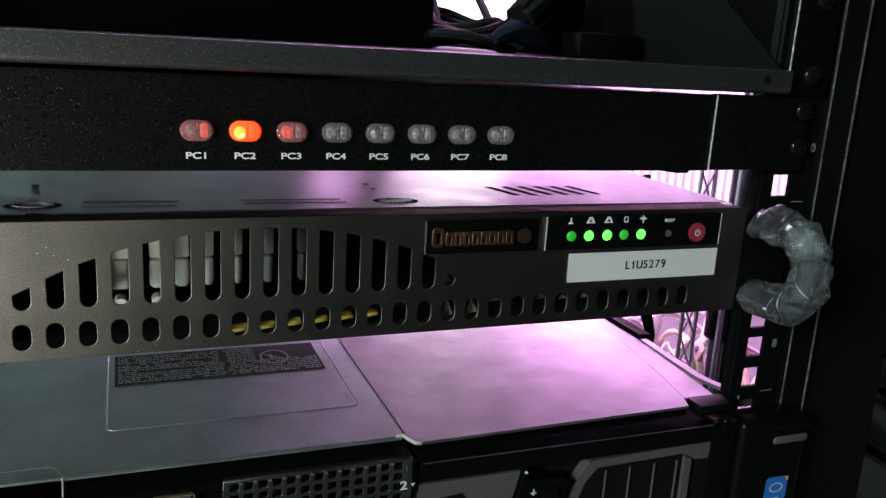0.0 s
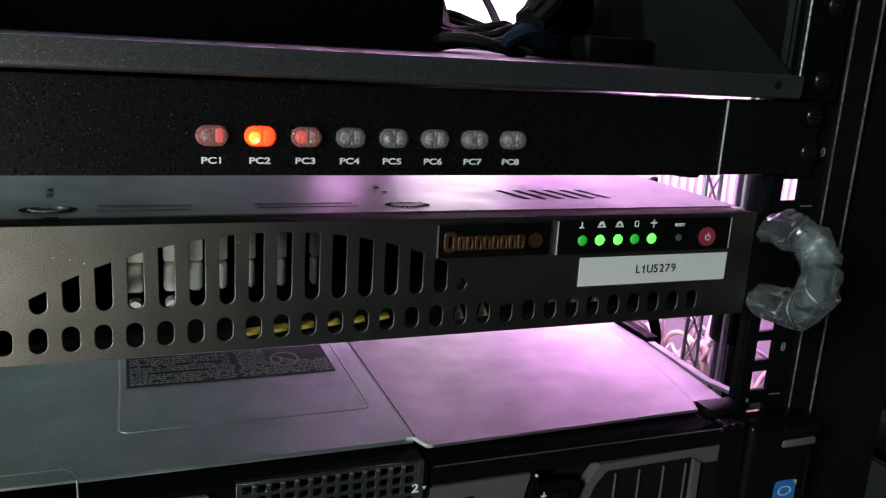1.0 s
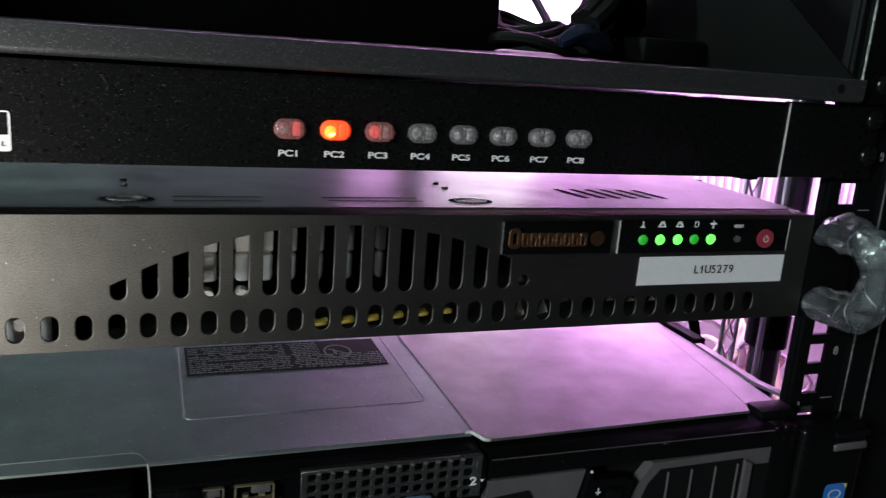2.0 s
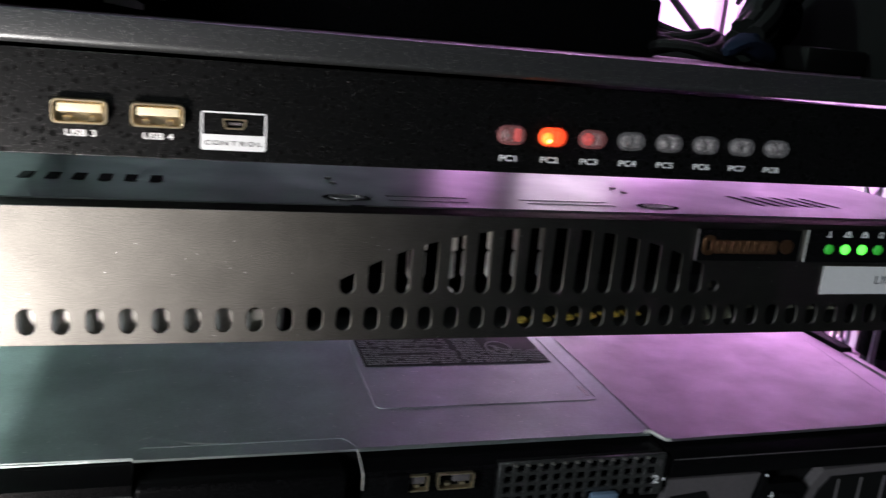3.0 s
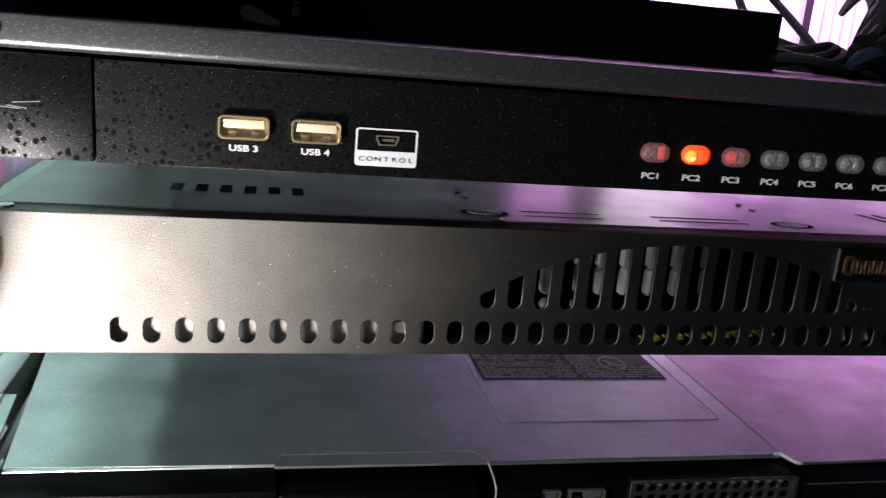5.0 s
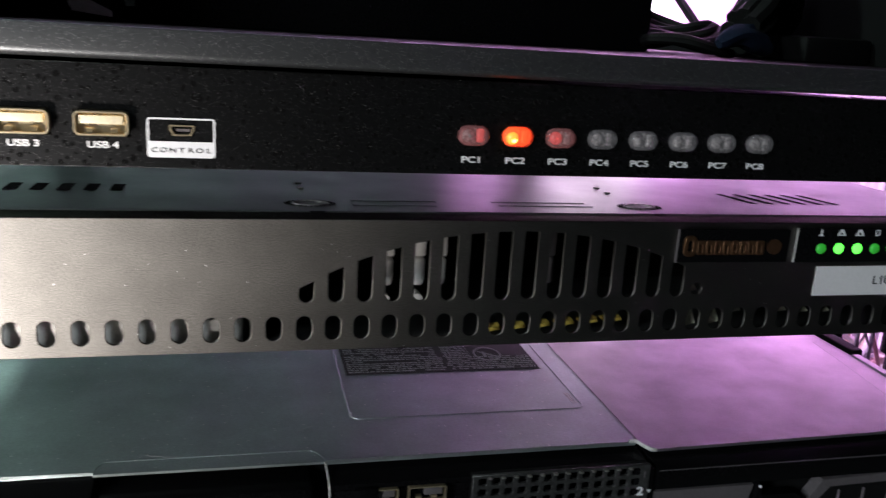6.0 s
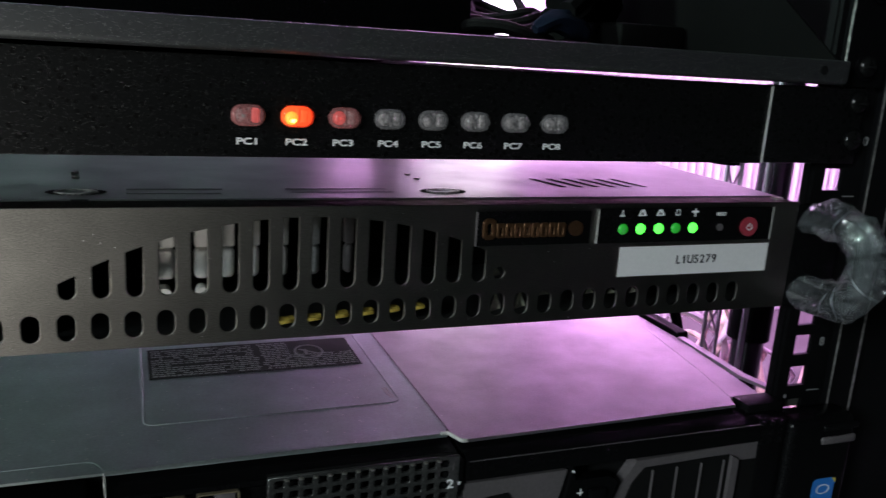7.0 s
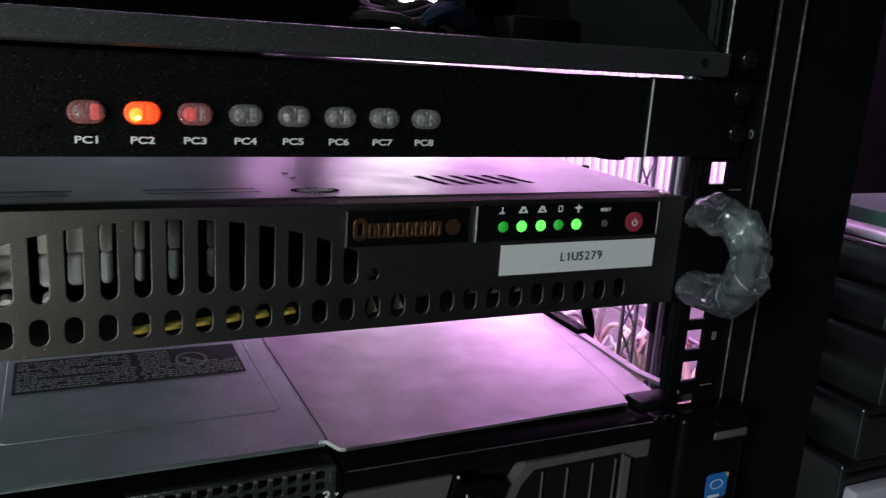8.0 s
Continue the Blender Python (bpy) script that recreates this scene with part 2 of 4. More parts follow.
M_GREEN = material("lit_green_lens", (0.05, 0.6, 0.08), 0.25, emit=(0.09, 1.0, 0.07), strength=2.3)
M_GREEN_DIM = material("dim_green_lens", (0.04, 0.4, 0.06), 0.25, emit=(0.03, 0.6, 0.03), strength=0.26)


# ---------- mesh helpers ----------
def part(name, bm, mat, parent=None, label="", smooth=True):
    me = bpy.data.meshes.new(name)
    bmesh.ops.recalc_face_normals(bm, faces=bm.faces)
    bm.to_mesh(me)
    bm.free()
    me.materials.append(mat)
    if smooth:
        me.shade_smooth()
        me.set_sharp_from_angle(angle=radians(35))
    ob = new(name, me)
    if parent:
        ob.parent = parent
    if label:
        ob["label"] = label
    return ob


def thing(name, label, category, group="", kind="", at=(0, 0, 0)):
    ob = new(name)
    ob.location = at
    ob.empty_display_size = 0.01
    return tagged(ob, label, category, group, kind)


def box(x0, x1, y0, y1, z0, z1, bevel=0.0, seg=2, bm=None):
    bm = bm or bmesh.new()
    m = Matrix.LocRotScale(((x0 + x1) / 2, (y0 + y1) / 2, (z0 + z1) / 2), None, (x1 - x0, y1 - y0, z1 - z0))
    made = bmesh.ops.create_cube(bm, size=1, matrix=m)
    if bevel:
        edges = list({e for v in made["verts"] for e in v.link_edges})
        bmesh.ops.bevel(bm, geom=edges, offset=bevel, segments=seg, profile=0.5, affect="EDGES")
    return bm


def prism(profile, axis, a, b, bm=None):
    """Extrudes a closed profile of pairs along an axis: 'x' takes (y, z), 'y' takes (x, z), 'z' takes (x, y)."""
    bm = bm or bmesh.new()
    put = {"x": lambda p, t: (t, p[0], p[1]), "y": lambda p, t: (p[0], t, p[1]), "z": lambda p, t: (p[0], p[1], t)}[axis]
    lo = [bm.verts.new(put(p, a)) for p in profile]
    hi = [bm.verts.new(put(p, b)) for p in profile]
    bm.faces.new(lo), bm.faces.new(hi[::-1])
    for i in range(len(profile)):
        j = (i + 1) % len(profile)
        bm.faces.new((lo[i], lo[j], hi[j], hi[i]))
    return bm


def disc(c, r, depth, axis="y", seg=24, r2=None, bm=None):
    bm = bm or bmesh.new()
    turn = {"y": pose(0, 0, 0, 90), "x": pose(0, 0, 0, 0, 90), "z": Matrix()}[axis]
    bmesh.ops.create_cone(bm, cap_ends=True, segments=seg, radius1=r, radius2=r if r2 is None else r2, depth=depth, matrix=Matrix.Translation(c) @ turn)
    return bm


def tube(points, r, seg=10, bm=None, jitter=0.0, closed=False):
    """A round tube along a smooth curve through points."""
    bm = bm or bmesh.new()
    pts = [Vector(p) for p in points]
    fine = []
    n = len(pts)
    for i in range(n if closed else n - 1):
        p = [pts[(i + k) % n] if closed else pts[min(max(i + k, 0), n - 1)] for k in (-1, 0, 1, 2)]
        for s in range(6):
            t = s / 6
            fine.append(0.5 * (2 * p[1] + (p[2] - p[0]) * t + (2 * p[0] - 5 * p[1] + 4 * p[2] - p[3]) * t * t + (3 * p[1] - p[0] - 3 * p[2] + p[3]) * t ** 3))
    if not closed:
        fine.append(pts[-1])
    rings, m = [], len(fine)
    up = Vector((0.13, 0.21, 0.97))
    for i, c in enumerate(fine):
        d = (fine[(i + 1) % m] - fine[i - 1]) if closed or 0 < i < m - 1 else (fine[min(i + 1, m - 1)] - fine[max(i - 1, 0)])
        d.normalize()
        u = d.cross(up)
        u = u.normalized() if u.length > 1e-4 else Vector((1, 0, 0))
        w = d.cross(u)
        rr = r(i / (m - 1)) if callable(r) else r
        ring = []
        for k in range(seg):
            a = 2 * math.pi * k / seg
            q = rr * (1 + (jitter * noise.noise(c * 90 + Vector((k * 1.7, 0, 0))) if jitter else 0))
            ring.append(bm.verts.new(c + q * (math.cos(a) * u + math.sin(a) * w)))
        rings.append(ring)
    for i in range(m if closed else m - 1):
        a, b = rings[i], rings[(i + 1) % m]
        for k in range(seg):
            bm.faces.new((a[k], a[(k + 1) % seg], b[(k + 1) % seg], b[k]))
    if not closed:
        bm.faces.new(rings[0][::-1]), bm.faces.new(rings[-1])
    return bm


def rounded(cx, cz, w, h, r, seg=5):
    """A closed outline of a rounded rectangle."""
    out = []
    for sx, sz, a0 in ((1, 1, 0), (-1, 1, 90), (-1, -1, 180), (1, -1, 270)):
        for k in range(seg + 1):
            a = radians(a0 + 90 * k / seg)
            out.append((cx + sx * (w / 2 - r) + r * math.cos(a), cz + sz * (h / 2 - r) + r * math.sin(a)))
    return out


def plate(name, outlines, thick, mat, parent, m, label="", bevel=0.0):
    """A flat plate from an outer outline and the outlines of its holes, in the local xy plane, posed by m."""
    cu = bpy.data.curves.new(name, "CURVE")
    cu.dimensions, cu.fill_mode, cu.extrude = "2D", "BOTH", thick / 2 - bevel
    cu.bevel_depth, cu.bevel_resolution = bevel, 3 if bevel > 0.0006 else 1
    for line in outlines:
        sp = cu.splines.new("POLY")
        sp.points.add(len(line) - 1)
        for pt, (x, y) in zip(sp.points, line):
            pt.co = (x, y, 0, 1)
        sp.use_cyclic_u = True
    tmp = bpy.data.objects.new(name, cu)
    scene.collection.objects.link(tmp)
    me = bpy.data.meshes.new_from_object(tmp.evaluated_get(bpy.context.evaluated_depsgraph_get()))
    bpy.data.objects.remove(tmp)
    me.transform(m)
    if bevel > 0.0006:
        me.shade_smooth()
        me.set_sharp_from_angle(angle=radians(40))
    me.materials.clear()
    me.materials.append(mat)
    ob = new(name, me)
    ob.parent = parent
    if label:
        ob["label"] = label
    return ob


UPRIGHT = pose(0, 0, 0, 90)  # local y becomes world z, local z becomes world -y


def letters(name, text, x, z, size, mat, parent, y=-0.0011, m=None, width=1.0, label="", thick=0.0001, align="CENTER", bold=0.018):
    cu = bpy.data.curves.new(name, "FONT")
    cu.body, cu.size, cu.align_x, cu.align_y, cu.extrude, cu.offset = text, size, align, "CENTER", thick, bold * size
    tmp = bpy.data.objects.new(name, cu)
    scene.collection.objects.link(tmp)
    me = bpy.data.meshes.new_from_object(tmp.evaluated_get(bpy.context.evaluated_depsgraph_get()))
    bpy.data.objects.remove(tmp)
    me.transform(Matrix.Diagonal((width, 1, 1, 1)))
    me.transform(m if m is not None else Matrix.Translation((x, y, z)) @ UPRIGHT)
    me.materials.clear()
    me.materials.append(mat)
    ob = new(name, me)
    ob.parent = parent
    if label:
        ob["label"] = label
    return ob


# ---------- the room ----------
def wall(name, *dims, mat=M_ROOM, label="plain painted wall of the equipment room"):
    return tagged(part(name, box(*dims), mat, smooth=False), label, "wall", kind="structure")


wall("wall_west", -2.6, -2.5, -2.5, 1.5, 0, 2.5)
wall("wall_east", 2.5, 2.6, -2.5, 1.5, 0, 2.5)
wall("wall_south", -2.6, 2.6, -2.6, -2.5, 0, 2.5)
wall("wall_north", -2.6, 2.6, 1.5, 1.6, 0, 2.5, mat=M_WALL, label="pale wall washed by purple light")
tagged(part("floor", box(-2.6, 2.6, -2.6, 1.6, -0.1, 0), M_FLOOR, smooth=False), "grey vinyl floor of the equipment room", "floor", kind="structure")
tagged(part("ceiling", box(-2.6, 2.6, -2.6, 1.6, 2.5, 2.6), M_ROOM, smooth=False), "plain dark ceiling", "ceiling", kind="structure")


# ---------- rack cabinet ----------
U = 0.04445
rack = thing("rack_cabinet", "black steel nineteen inch equipment rack with square-hole posts", "rack")


def post(sign, y0=0.0042):
    """Front mounting post: a strip with three square holes a unit and a folded outer column."""
    bm = box(0.2262, 0.2320, y0, y0 + 0.002, 0.02, 1.2)
    box(0.2416, 0.2530, y0, y0 + 0.002, 0.02, 1.2, bm=bm)
    low_z = 0.02
    for k in range(25):
        for dz in (0.0108, 0.0256, 0.0395):
            z = 0.4032 - 8 * U + k * U + dz
            if z < 1.18:
                box(0.2320, 0.2416, y0, y0 + 0.002, low_z, z - 0.0047, bm=bm)
                low_z = z + 0.0047
    box(0.2320, 0.2416, y0, y0 + 0.002, low_z, 1.2, bm=bm)
    if sign < 0:
        bmesh.ops.scale(bm, vec=(-1, 1, 1), verts=bm.verts)
    p = part("mounting_post", bm, M_FRAME, rack, smooth=False)
    lip = box(0.2256, 0.2268, y0 + 0.0022, y0 + 0.0060, 0.02, 1.2)
    col = prism([(0.2532, 0.0016), (0.2538, 0.0008), (0.2666, 0.0008), (0.2672, 0.0016), (0.2672, 0.012), (0.2532, 0.012)], "z", 0.02, 1.2)
    side = prism([(0.2674, 0.004), (0.318, 0.004), (0.321, 0.007), (0.321, 0.020), (0.2674, 0.020)], "z", 0.02, 1.2)
    for nm, bm in (("post_flange", lip), ("frame_column", col), ("frame_upright", side)):
        if sign < 0:
            bmesh.ops.scale(bm, vec=(-1, 1, 1), verts=bm.verts)
        part(nm, bm, M_FRAME, rack)
    # grey strips paint both wear and the light these edges catch
    for x, w in ((0.2533, 0.0002), (0.2668, 0.0004)):
        part("worn_edge", box(sign * x - w, sign * x + w, 0.0003, 0.0009, 0.02, 1.2), M_WORN_LIT, rack, "grey strip along the edge for wear and caught light")
    return p


post(1), post(-1)
for sx in (-1, 1):
    part("rear_post", box(sx * 0.262 - 0.018, sx * 0.262 + 0.018, 0.70, 0.73, 0.02, 1.2, 0.002), M_FRAME, rack)
# added to screen off the purple wall beyond the post
part("screening_panel", box(0.3215, 0.324, 0.0205, 0.22, 0.553, 1.2), M_MATT, rack)
part("base_plate", box(-0.321, 0.321, 0.0, 0.73, 0.0, 0.02, 0.003), M_FRAME, rack)
part("top_plate", box(-0.321, 0.321, 0.0, 0.73, 1.2, 1.22, 0.003), M_FRAME, rack)
for z, ch in ((0.4296, "8"),):
    letters("unit_number", ch, 0.2472, z, 0.0054, M_FAINT, rack, y=0.0040)
letters("unit_number", "0", 0.2509, 0.5192, 0.0054, M_FAINT, rack, y=0.0040)
for z in (0.4063, 0.4955):
    part("unit_mark", box(0.2435, 0.2500, 0.0040, 0.0043, z, z + 0.0004), M_FAINT, rack)

# ---------- slim server with the vented bezel ----------
server = thing("rack_server", "slim grey rack server with a vented front panel and white label", "server")
Z0, Z1 = 0.4495, 0.4942
holes = []
for k in range(39):
    x = -0.1789 + k * 0.00990 if k < 12 else -0.0601 + (k - 12) * 0.00957
    if x < 0.190:
        holes.append(rounded(x, 0.4572, 0.0056, 0.0088, 0.0027))


def arch(x):
    """Height of the slots' tops."""
    u = (x - 0.0140) / 0.0745
    return 0.4712 + 0.0197 * max(0.0, 1 - u * u) ** 0.85 if abs(u) < 1 else 0.4712


for k in range(15):
    x = -0.0595 + k * 0.00960
    w, zb = 0.0054, 0.4660
    l, r = x - w / 2, x + w / 2
    pts = [(l, arch(l)), (l, zb + 0.0026)]
    for a in (205, 230, 250, 270, 290, 310, 335):
        pts.append((x + w / 2 * math.cos(radians(a)), zb + 0.0027 + 0.0027 * math.sin(radians(a))))
    pts += [(r, zb + 0.0026), (r, arch(r))]
    holes.append(pts)
holes.append([(0.0831 + 0.0026 * math.cos(radians(a)), 0.4692 + 0.0026 * math.sin(radians(a))) for a in range(0, 360, 60)])
outer = [(-0.2165, Z0), (0.2165, Z0), (0.2165, Z1), (-0.2165, Z1)]
face = plate("front_panel", [outer] + holes, 0.0012, M_BEZEL, server, Matrix.Translation((0, 0.0006, 0)) @ UPRIGHT, "satin grey vented front panel", bevel=0.0002)
part("top_cover", box(-0.2165, 0.2165, 0.013, 0.272, Z1 - 0.0012, Z1 + 0.0002), M_STEEL, server, "galvanised steel top cover with vents")
part("top_edge", box(-0.2165, 0.2165, 0.0013, 0.0127, Z1 - 0.0014, Z1 - 0.0002, 0.0003), M_BEZEL, server)
part("bottom_cover", box(-0.2165, 0.2165, 0.0013, 0.272, Z0, Z0 + 0.001), M_STEEL, server)
for sx in (-1, 1):
    part("side_wall", box(sx * 0.2158 - 0.0006, sx * 0.2158 + 0.0006, 0.0013, 0.272, Z0 + 0.001, Z1 - 0.0015), M_STEEL, server)
    part("ear", box(min(sx * 0.2168, sx * 0.2413), max(sx * 0.2168, sx * 0.2413), -0.0002, 0.0028, Z0, Z1 - 0.001, 0.0004), M_BLACK, server)
part("rear_wall", box(-0.2150, 0.2150, 0.270, 0.272, Z0 + 0.001, Z1 - 0.0015), M_DARK, server)
part("bulkhead", box(-0.2150, 0.2150, 0.075, 0.077, Z0 + 0.001, Z1 - 0.0015), M_DARK, server)
# pillars painted greyer to the right for the light they lose there
for x0, x1, mat, words in ((-0.0345, -0.0275, M_WHITE, "white"), (-0.0214, -0.0160, M_WHITE, "white"), (-0.0132, -0.0082, M_WHITE, "white"), (-0.0034, 0.0002, M_WHITE, "white"), (0.0070, 0.0101, M_ZINC, "pale"), (0.0176, 0.0212, M_FAINT, "grey"), (0.0302, 0.0335, M_GREY, "dark grey")):
    pillar = part("fan_pillar", box(x0, x1, 0.017, 0.022, 0.4770, 0.4895, 0.0007), mat, server, words + " plastic pillar toned for its light")
    part("pillar_foot", box(x0, x1, 0.0168, 0.022, 0.4660, 0.4767, 0.0018, 4), mat, pillar)
    if x1 < -0.01:
        part("cable_clip", disc(((x0 + x1) / 2, 0.019, 0.4612), 0.0022, 0.006, "y", 16), M_WHITE, server, "small round white clip")
for k in range(6):
    x = 0.0080 + k * 0.0094
    part("connector", prism([(x - 0.0036, 0.4516 + 0.0005 * k), (x + 0.0030, 0.4522 + 0.0005 * k), (x + 0.0030, 0.4534 + 0.0005 * k), (x - 0.0036, 0.4526 + 0.0005 * k)], "y", 0.007, 0.012), M_YELLOW, server, "yellow plastic connector")
part("inner_plate", box(-0.205, -0.0800, 0.0050, 0.0058, 0.4508, 0.4900), M_ZINC, server, "bare zinc plate behind the panel")
part("plate_screw", disc((-0.0888, 0.0036, 0.4582), 0.0021, 0.0028, "y", 14), M_TIN, server)
for x, z, w, h in ((0.0831, 0.4692, 0.006, 0.006), (0.0845, 0.4570, 0.005, 0.009), (0.0945, 0.4572, 0.005, 0.008), (0.1040, 0.4600, 0.0044, 0.0035), (0.1240, 0.4595, 0.0042, 0.0030), (0.1338, 0.4590, 0.0042, 0.0030), (0.1436, 0.4590, 0.0042, 0.0034), (0.1780, 0.4575, 0.004, 0.007), (0.1877, 0.4580, 0.004, 0.008)):
    lean = 0.4 if (x * 1e4) % 2 > 1 else -0.3
    part("wrap_scrap", prism([(x - w * 0.45, z - h * 0.45), (x + w * 0.40, z - h * 0.30), (x + w * 0.45, z + h * lean), (x - w * 0.1, z + h * 0.48)], "y", 0.0036, 0.0039), M_SCRAP, server, "pale scrap of packing film")

# emblem plate, indicator window, label
part("emblem_plate", box(0.0728, 0.1185, -0.0012, -0.0002, 0.4795, 0.4918, 0.0003), M_BLACK, server, "black emblem plate with copper relief")
part("emblem_edge", box(0.0725, 0.0728, -0.0013, -0.0002, 0.4795, 0.4918), M_GREY, server)
plate("emblem_bar", [rounded(0.0772, 0.4858, 0.0046, 0.0074, 0.0018, 4), rounded(0.0772, 0.4858, 0.0022, 0.0046, 0.0009, 4)], 0.0010, M_COPPER, server, Matrix.Translation((0, -0.0016, 0)) @ UPRIGHT, bevel=0.0002)
for k in range(8):
    x = 0.0817 + k * 0.00345
    plate("emblem_bar", [rounded(x, 0.4852, 0.0029, 0.0050, 0.0005, 2), rounded(x, 0.4848, 0.0012, 0.0034, 0.0003, 2)], 0.0010, M_COPPER, server, Matrix.Translation((0, -0.0016, 0)) @ UPRIGHT, bevel=0.0002)
part("emblem_dot", disc((0.1120, -0.0015, 0.4855), 0.0029, 0.0006, "y"), M_COPPER, server)
part("indicator_window", box(0.1220, 0.2030, -0.0008, -0.0002, 0.4792, 0.4924, 0.0002), M_BLACK, server, "glossy black indicator window")
for x in (0.1217, 0.2032):
    part("window_edge", box(x - 0.00010, x + 0.00010, -0.0010, -0.0002, 0.4792, 0.4924), M_ZINC, server)
for x, mat in ((0.1326, M_GREEN_DIM), (0.1404, M_GREEN), (0.1486, M_GREEN), (0.1564, M_GREEN_DIM), (0.1644, M_GREEN)):
    bm = bmesh.new()
    bmesh.ops.create_uvsphere(bm, u_segments=16, v_segments=8, radius=0.0021, matrix=Matrix.Translation((x, -0.0010, 0.4846)) @ Matrix.Diagonal((1, 0.5, 1, 1)))
    part("indicator_light", bm, mat, server, "lit green indicator" if mat is M_GREEN else "dim green indicator")
# pictograms above the lights
part("pictogram", prism([(0.1305, 0.4895), (0.1330, 0.4895), (0.1322, 0.4905), (0.1322, 0.4920), (0.1316, 0.4920), (0.1316, 0.4905)], "y", -0.00095, -0.00085), M_INK, server)
for x in (0.1407, 0.1488):
    plate("pictogram", [[(x - 0.0020, 0.4896), (x + 0.0020, 0.4896), (x + 0.0007, 0.4921), (x - 0.0007, 0.4921)], [(x - 0.0009, 0.4901), (x + 0.0009, 0.4901), (x, 0.4912)]], 0.0001, M_INK, server, Matrix.Translation((0, -0.0009, 0)) @ UPRIGHT)
plate("pictogram", [rounded(0.1568, 0.4908, 0.0019, 0.0025, 0.0005), rounded(0.1568, 0.4908, 0.0012, 0.0018, 0.0004)], 0.0001, M_INK, server, Matrix.Translation((0, -0.0009, 0)) @ UPRIGHT)
bm = box(0.1645, 0.1651, -0.00095, -0.00085, 0.4891, 0.4903)
box(0.1645, 0.1651, -0.00095, -0.00085, 0.4914, 0.4924, bm=bm)
for sx in (-1, 1):
    prism([(0.1648, 0.4903), (0.1648 + sx * 0.0018, 0.4909), (0.1648 + sx * 0.0010, 0.4915), (0.1648, 0.4914)], "y", -0.00097, -0.00086, bm=bm)
part("pictogram", bm, M_INK, server)
letters("reset_text", "RESET", 0.1775, 0.4899, 0.0018, M_INK, server, y=-0.0009)
part("reset_button", disc((0.1774, -0.0010, 0.4846), 0.0014, 0.0006, "y"), M_GREY, server)
part("power_button", disc((0.1913, -0.0012, 0.4847), 0.0039, 0.0012, "y", 32), M_RED_BUTTON, server, "dull red round power button")
ring = [(0.1913 + 0.0014 * math.cos(radians(a)), 0.4846 + 0.0014 * math.sin(radians(a))) for a in range(125, 416, 15)]
ring += [(0.1913 + 0.0010 * math.cos(radians(a)), 0.4846 + 0.0010 * math.sin(radians(a))) for a in range(415, 124, -15)]
plate("power_mark", [ring, [(0.1911, 0.4847), (0.1915, 0.4847), (0.1915, 0.4864), (0.1911, 0.4864)]], 0.0001, M_PAPER, server, Matrix.Translation((0, -0.0019, 0)) @ UPRIGHT)
part("paper_label", box(0.1329, 0.2037, -0.0004, -0.0001, 0.4657, 0.4774), M_PAPER, server, "white paper asset label")
for k, ch in enumerate("L1U5279"):
    letters("label_letter", ch, 0.1686 + (k - 3) * 0.00286, 0.4716, 0.0049, M_TEXT, server, y=-0.0005, width=0.95, bold=0.006)
part("label_stroke", prism([(0.16288, 0.4732), (0.16288, 0.4727), (0.16205, 0.47215), (0.16205, 0.47262)], "y", -0.00062, -0.00052), M_TEXT, server)
# worn tape along the panel's end
edge = [(-0.2163, Z0 + 0.006), (-0.2163, Z1 - 0.001), (-0.2130, Z1 - 0.001), (-0.2133, 0.4880), (-0.2112, 0.4862), (-0.2114, 0.4790), (-0.2122, 0.4762), (-0.2140, 0.4752), (-0.2138, 0.4712), (-0.2147, 0.4690), (-0.2144, 0.4655), (-0.2150, 0.4620)]
plate("tape_scrap", [edge], 0.0002, material("old_tape", (0.13, 0.095, 0.052), 0.7, grain=0.3, stain=0.3, bump=0.5, bump_scale=500), server, Matrix.Translation((0, -0.0002, 0)) @ UPRIGHT, "torn brownish tape scrap")

# vents and rings in the top cover
ZT = Z1 + 0.0003
for x in (-0.2125, 0.2125):
    part("cover_screw", disc((x, 0.0085, Z1 + 0.0001), 0.0024, 0.0008, "z", 18), M_TIN, server, "flat bright cover screw")
# slots, slits and holes are dark sheets on the cover, painted as shade
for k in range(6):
    part("vent_slot_shade", box(-0.1662 + k * 0.0086 - 0.0021, -0.1662 + k * 0.0086 + 0.0021, 0.0420, 0.0540, ZT, ZT + 0.0001), M_DARK, server)
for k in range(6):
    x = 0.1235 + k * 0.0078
    part("vent_slot_shade", prism([(x - 0.0050, 0.0520), (x - 0.0024, 0.0520), (x + 0.0026, 0.0330), (x, 0.0330)], "z", ZT, ZT + 0.0001), M_DARK, server)
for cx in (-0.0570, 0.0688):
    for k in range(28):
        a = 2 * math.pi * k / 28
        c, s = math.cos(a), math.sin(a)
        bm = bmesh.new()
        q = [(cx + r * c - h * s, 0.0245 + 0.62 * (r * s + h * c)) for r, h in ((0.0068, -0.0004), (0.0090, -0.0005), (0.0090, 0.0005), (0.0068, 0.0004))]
        part("grille_slit_shade", prism(q, "z", ZT, ZT + 0.0001, bm), M_DARK, server)
    plate("fan_ring", [[(cx + r * math.cos(radians(a)), 0.0245 + 0.62 * r * math.sin(radians(a))) for a in range(0, 360, 12)] for r in (0.0064, 0.0058)], 0.0004, M_WORN_LIT, server, Matrix.Translation((0, 0, ZT + 0.0002)))
    part("catch_hole_shade", box(cx - 0.001, cx + 0.004, 0.0098, 0.0122, ZT, ZT + 0.0001), M_DARK, server)
    for dx, dy in ((-0.0020, 0.0610), (-0.0015, 0.0510)):
        part("rivet", disc((cx + dx, dy, ZT + 0.0002), 0.0012, 0.0005, "z", 16), M_ZINC, server)
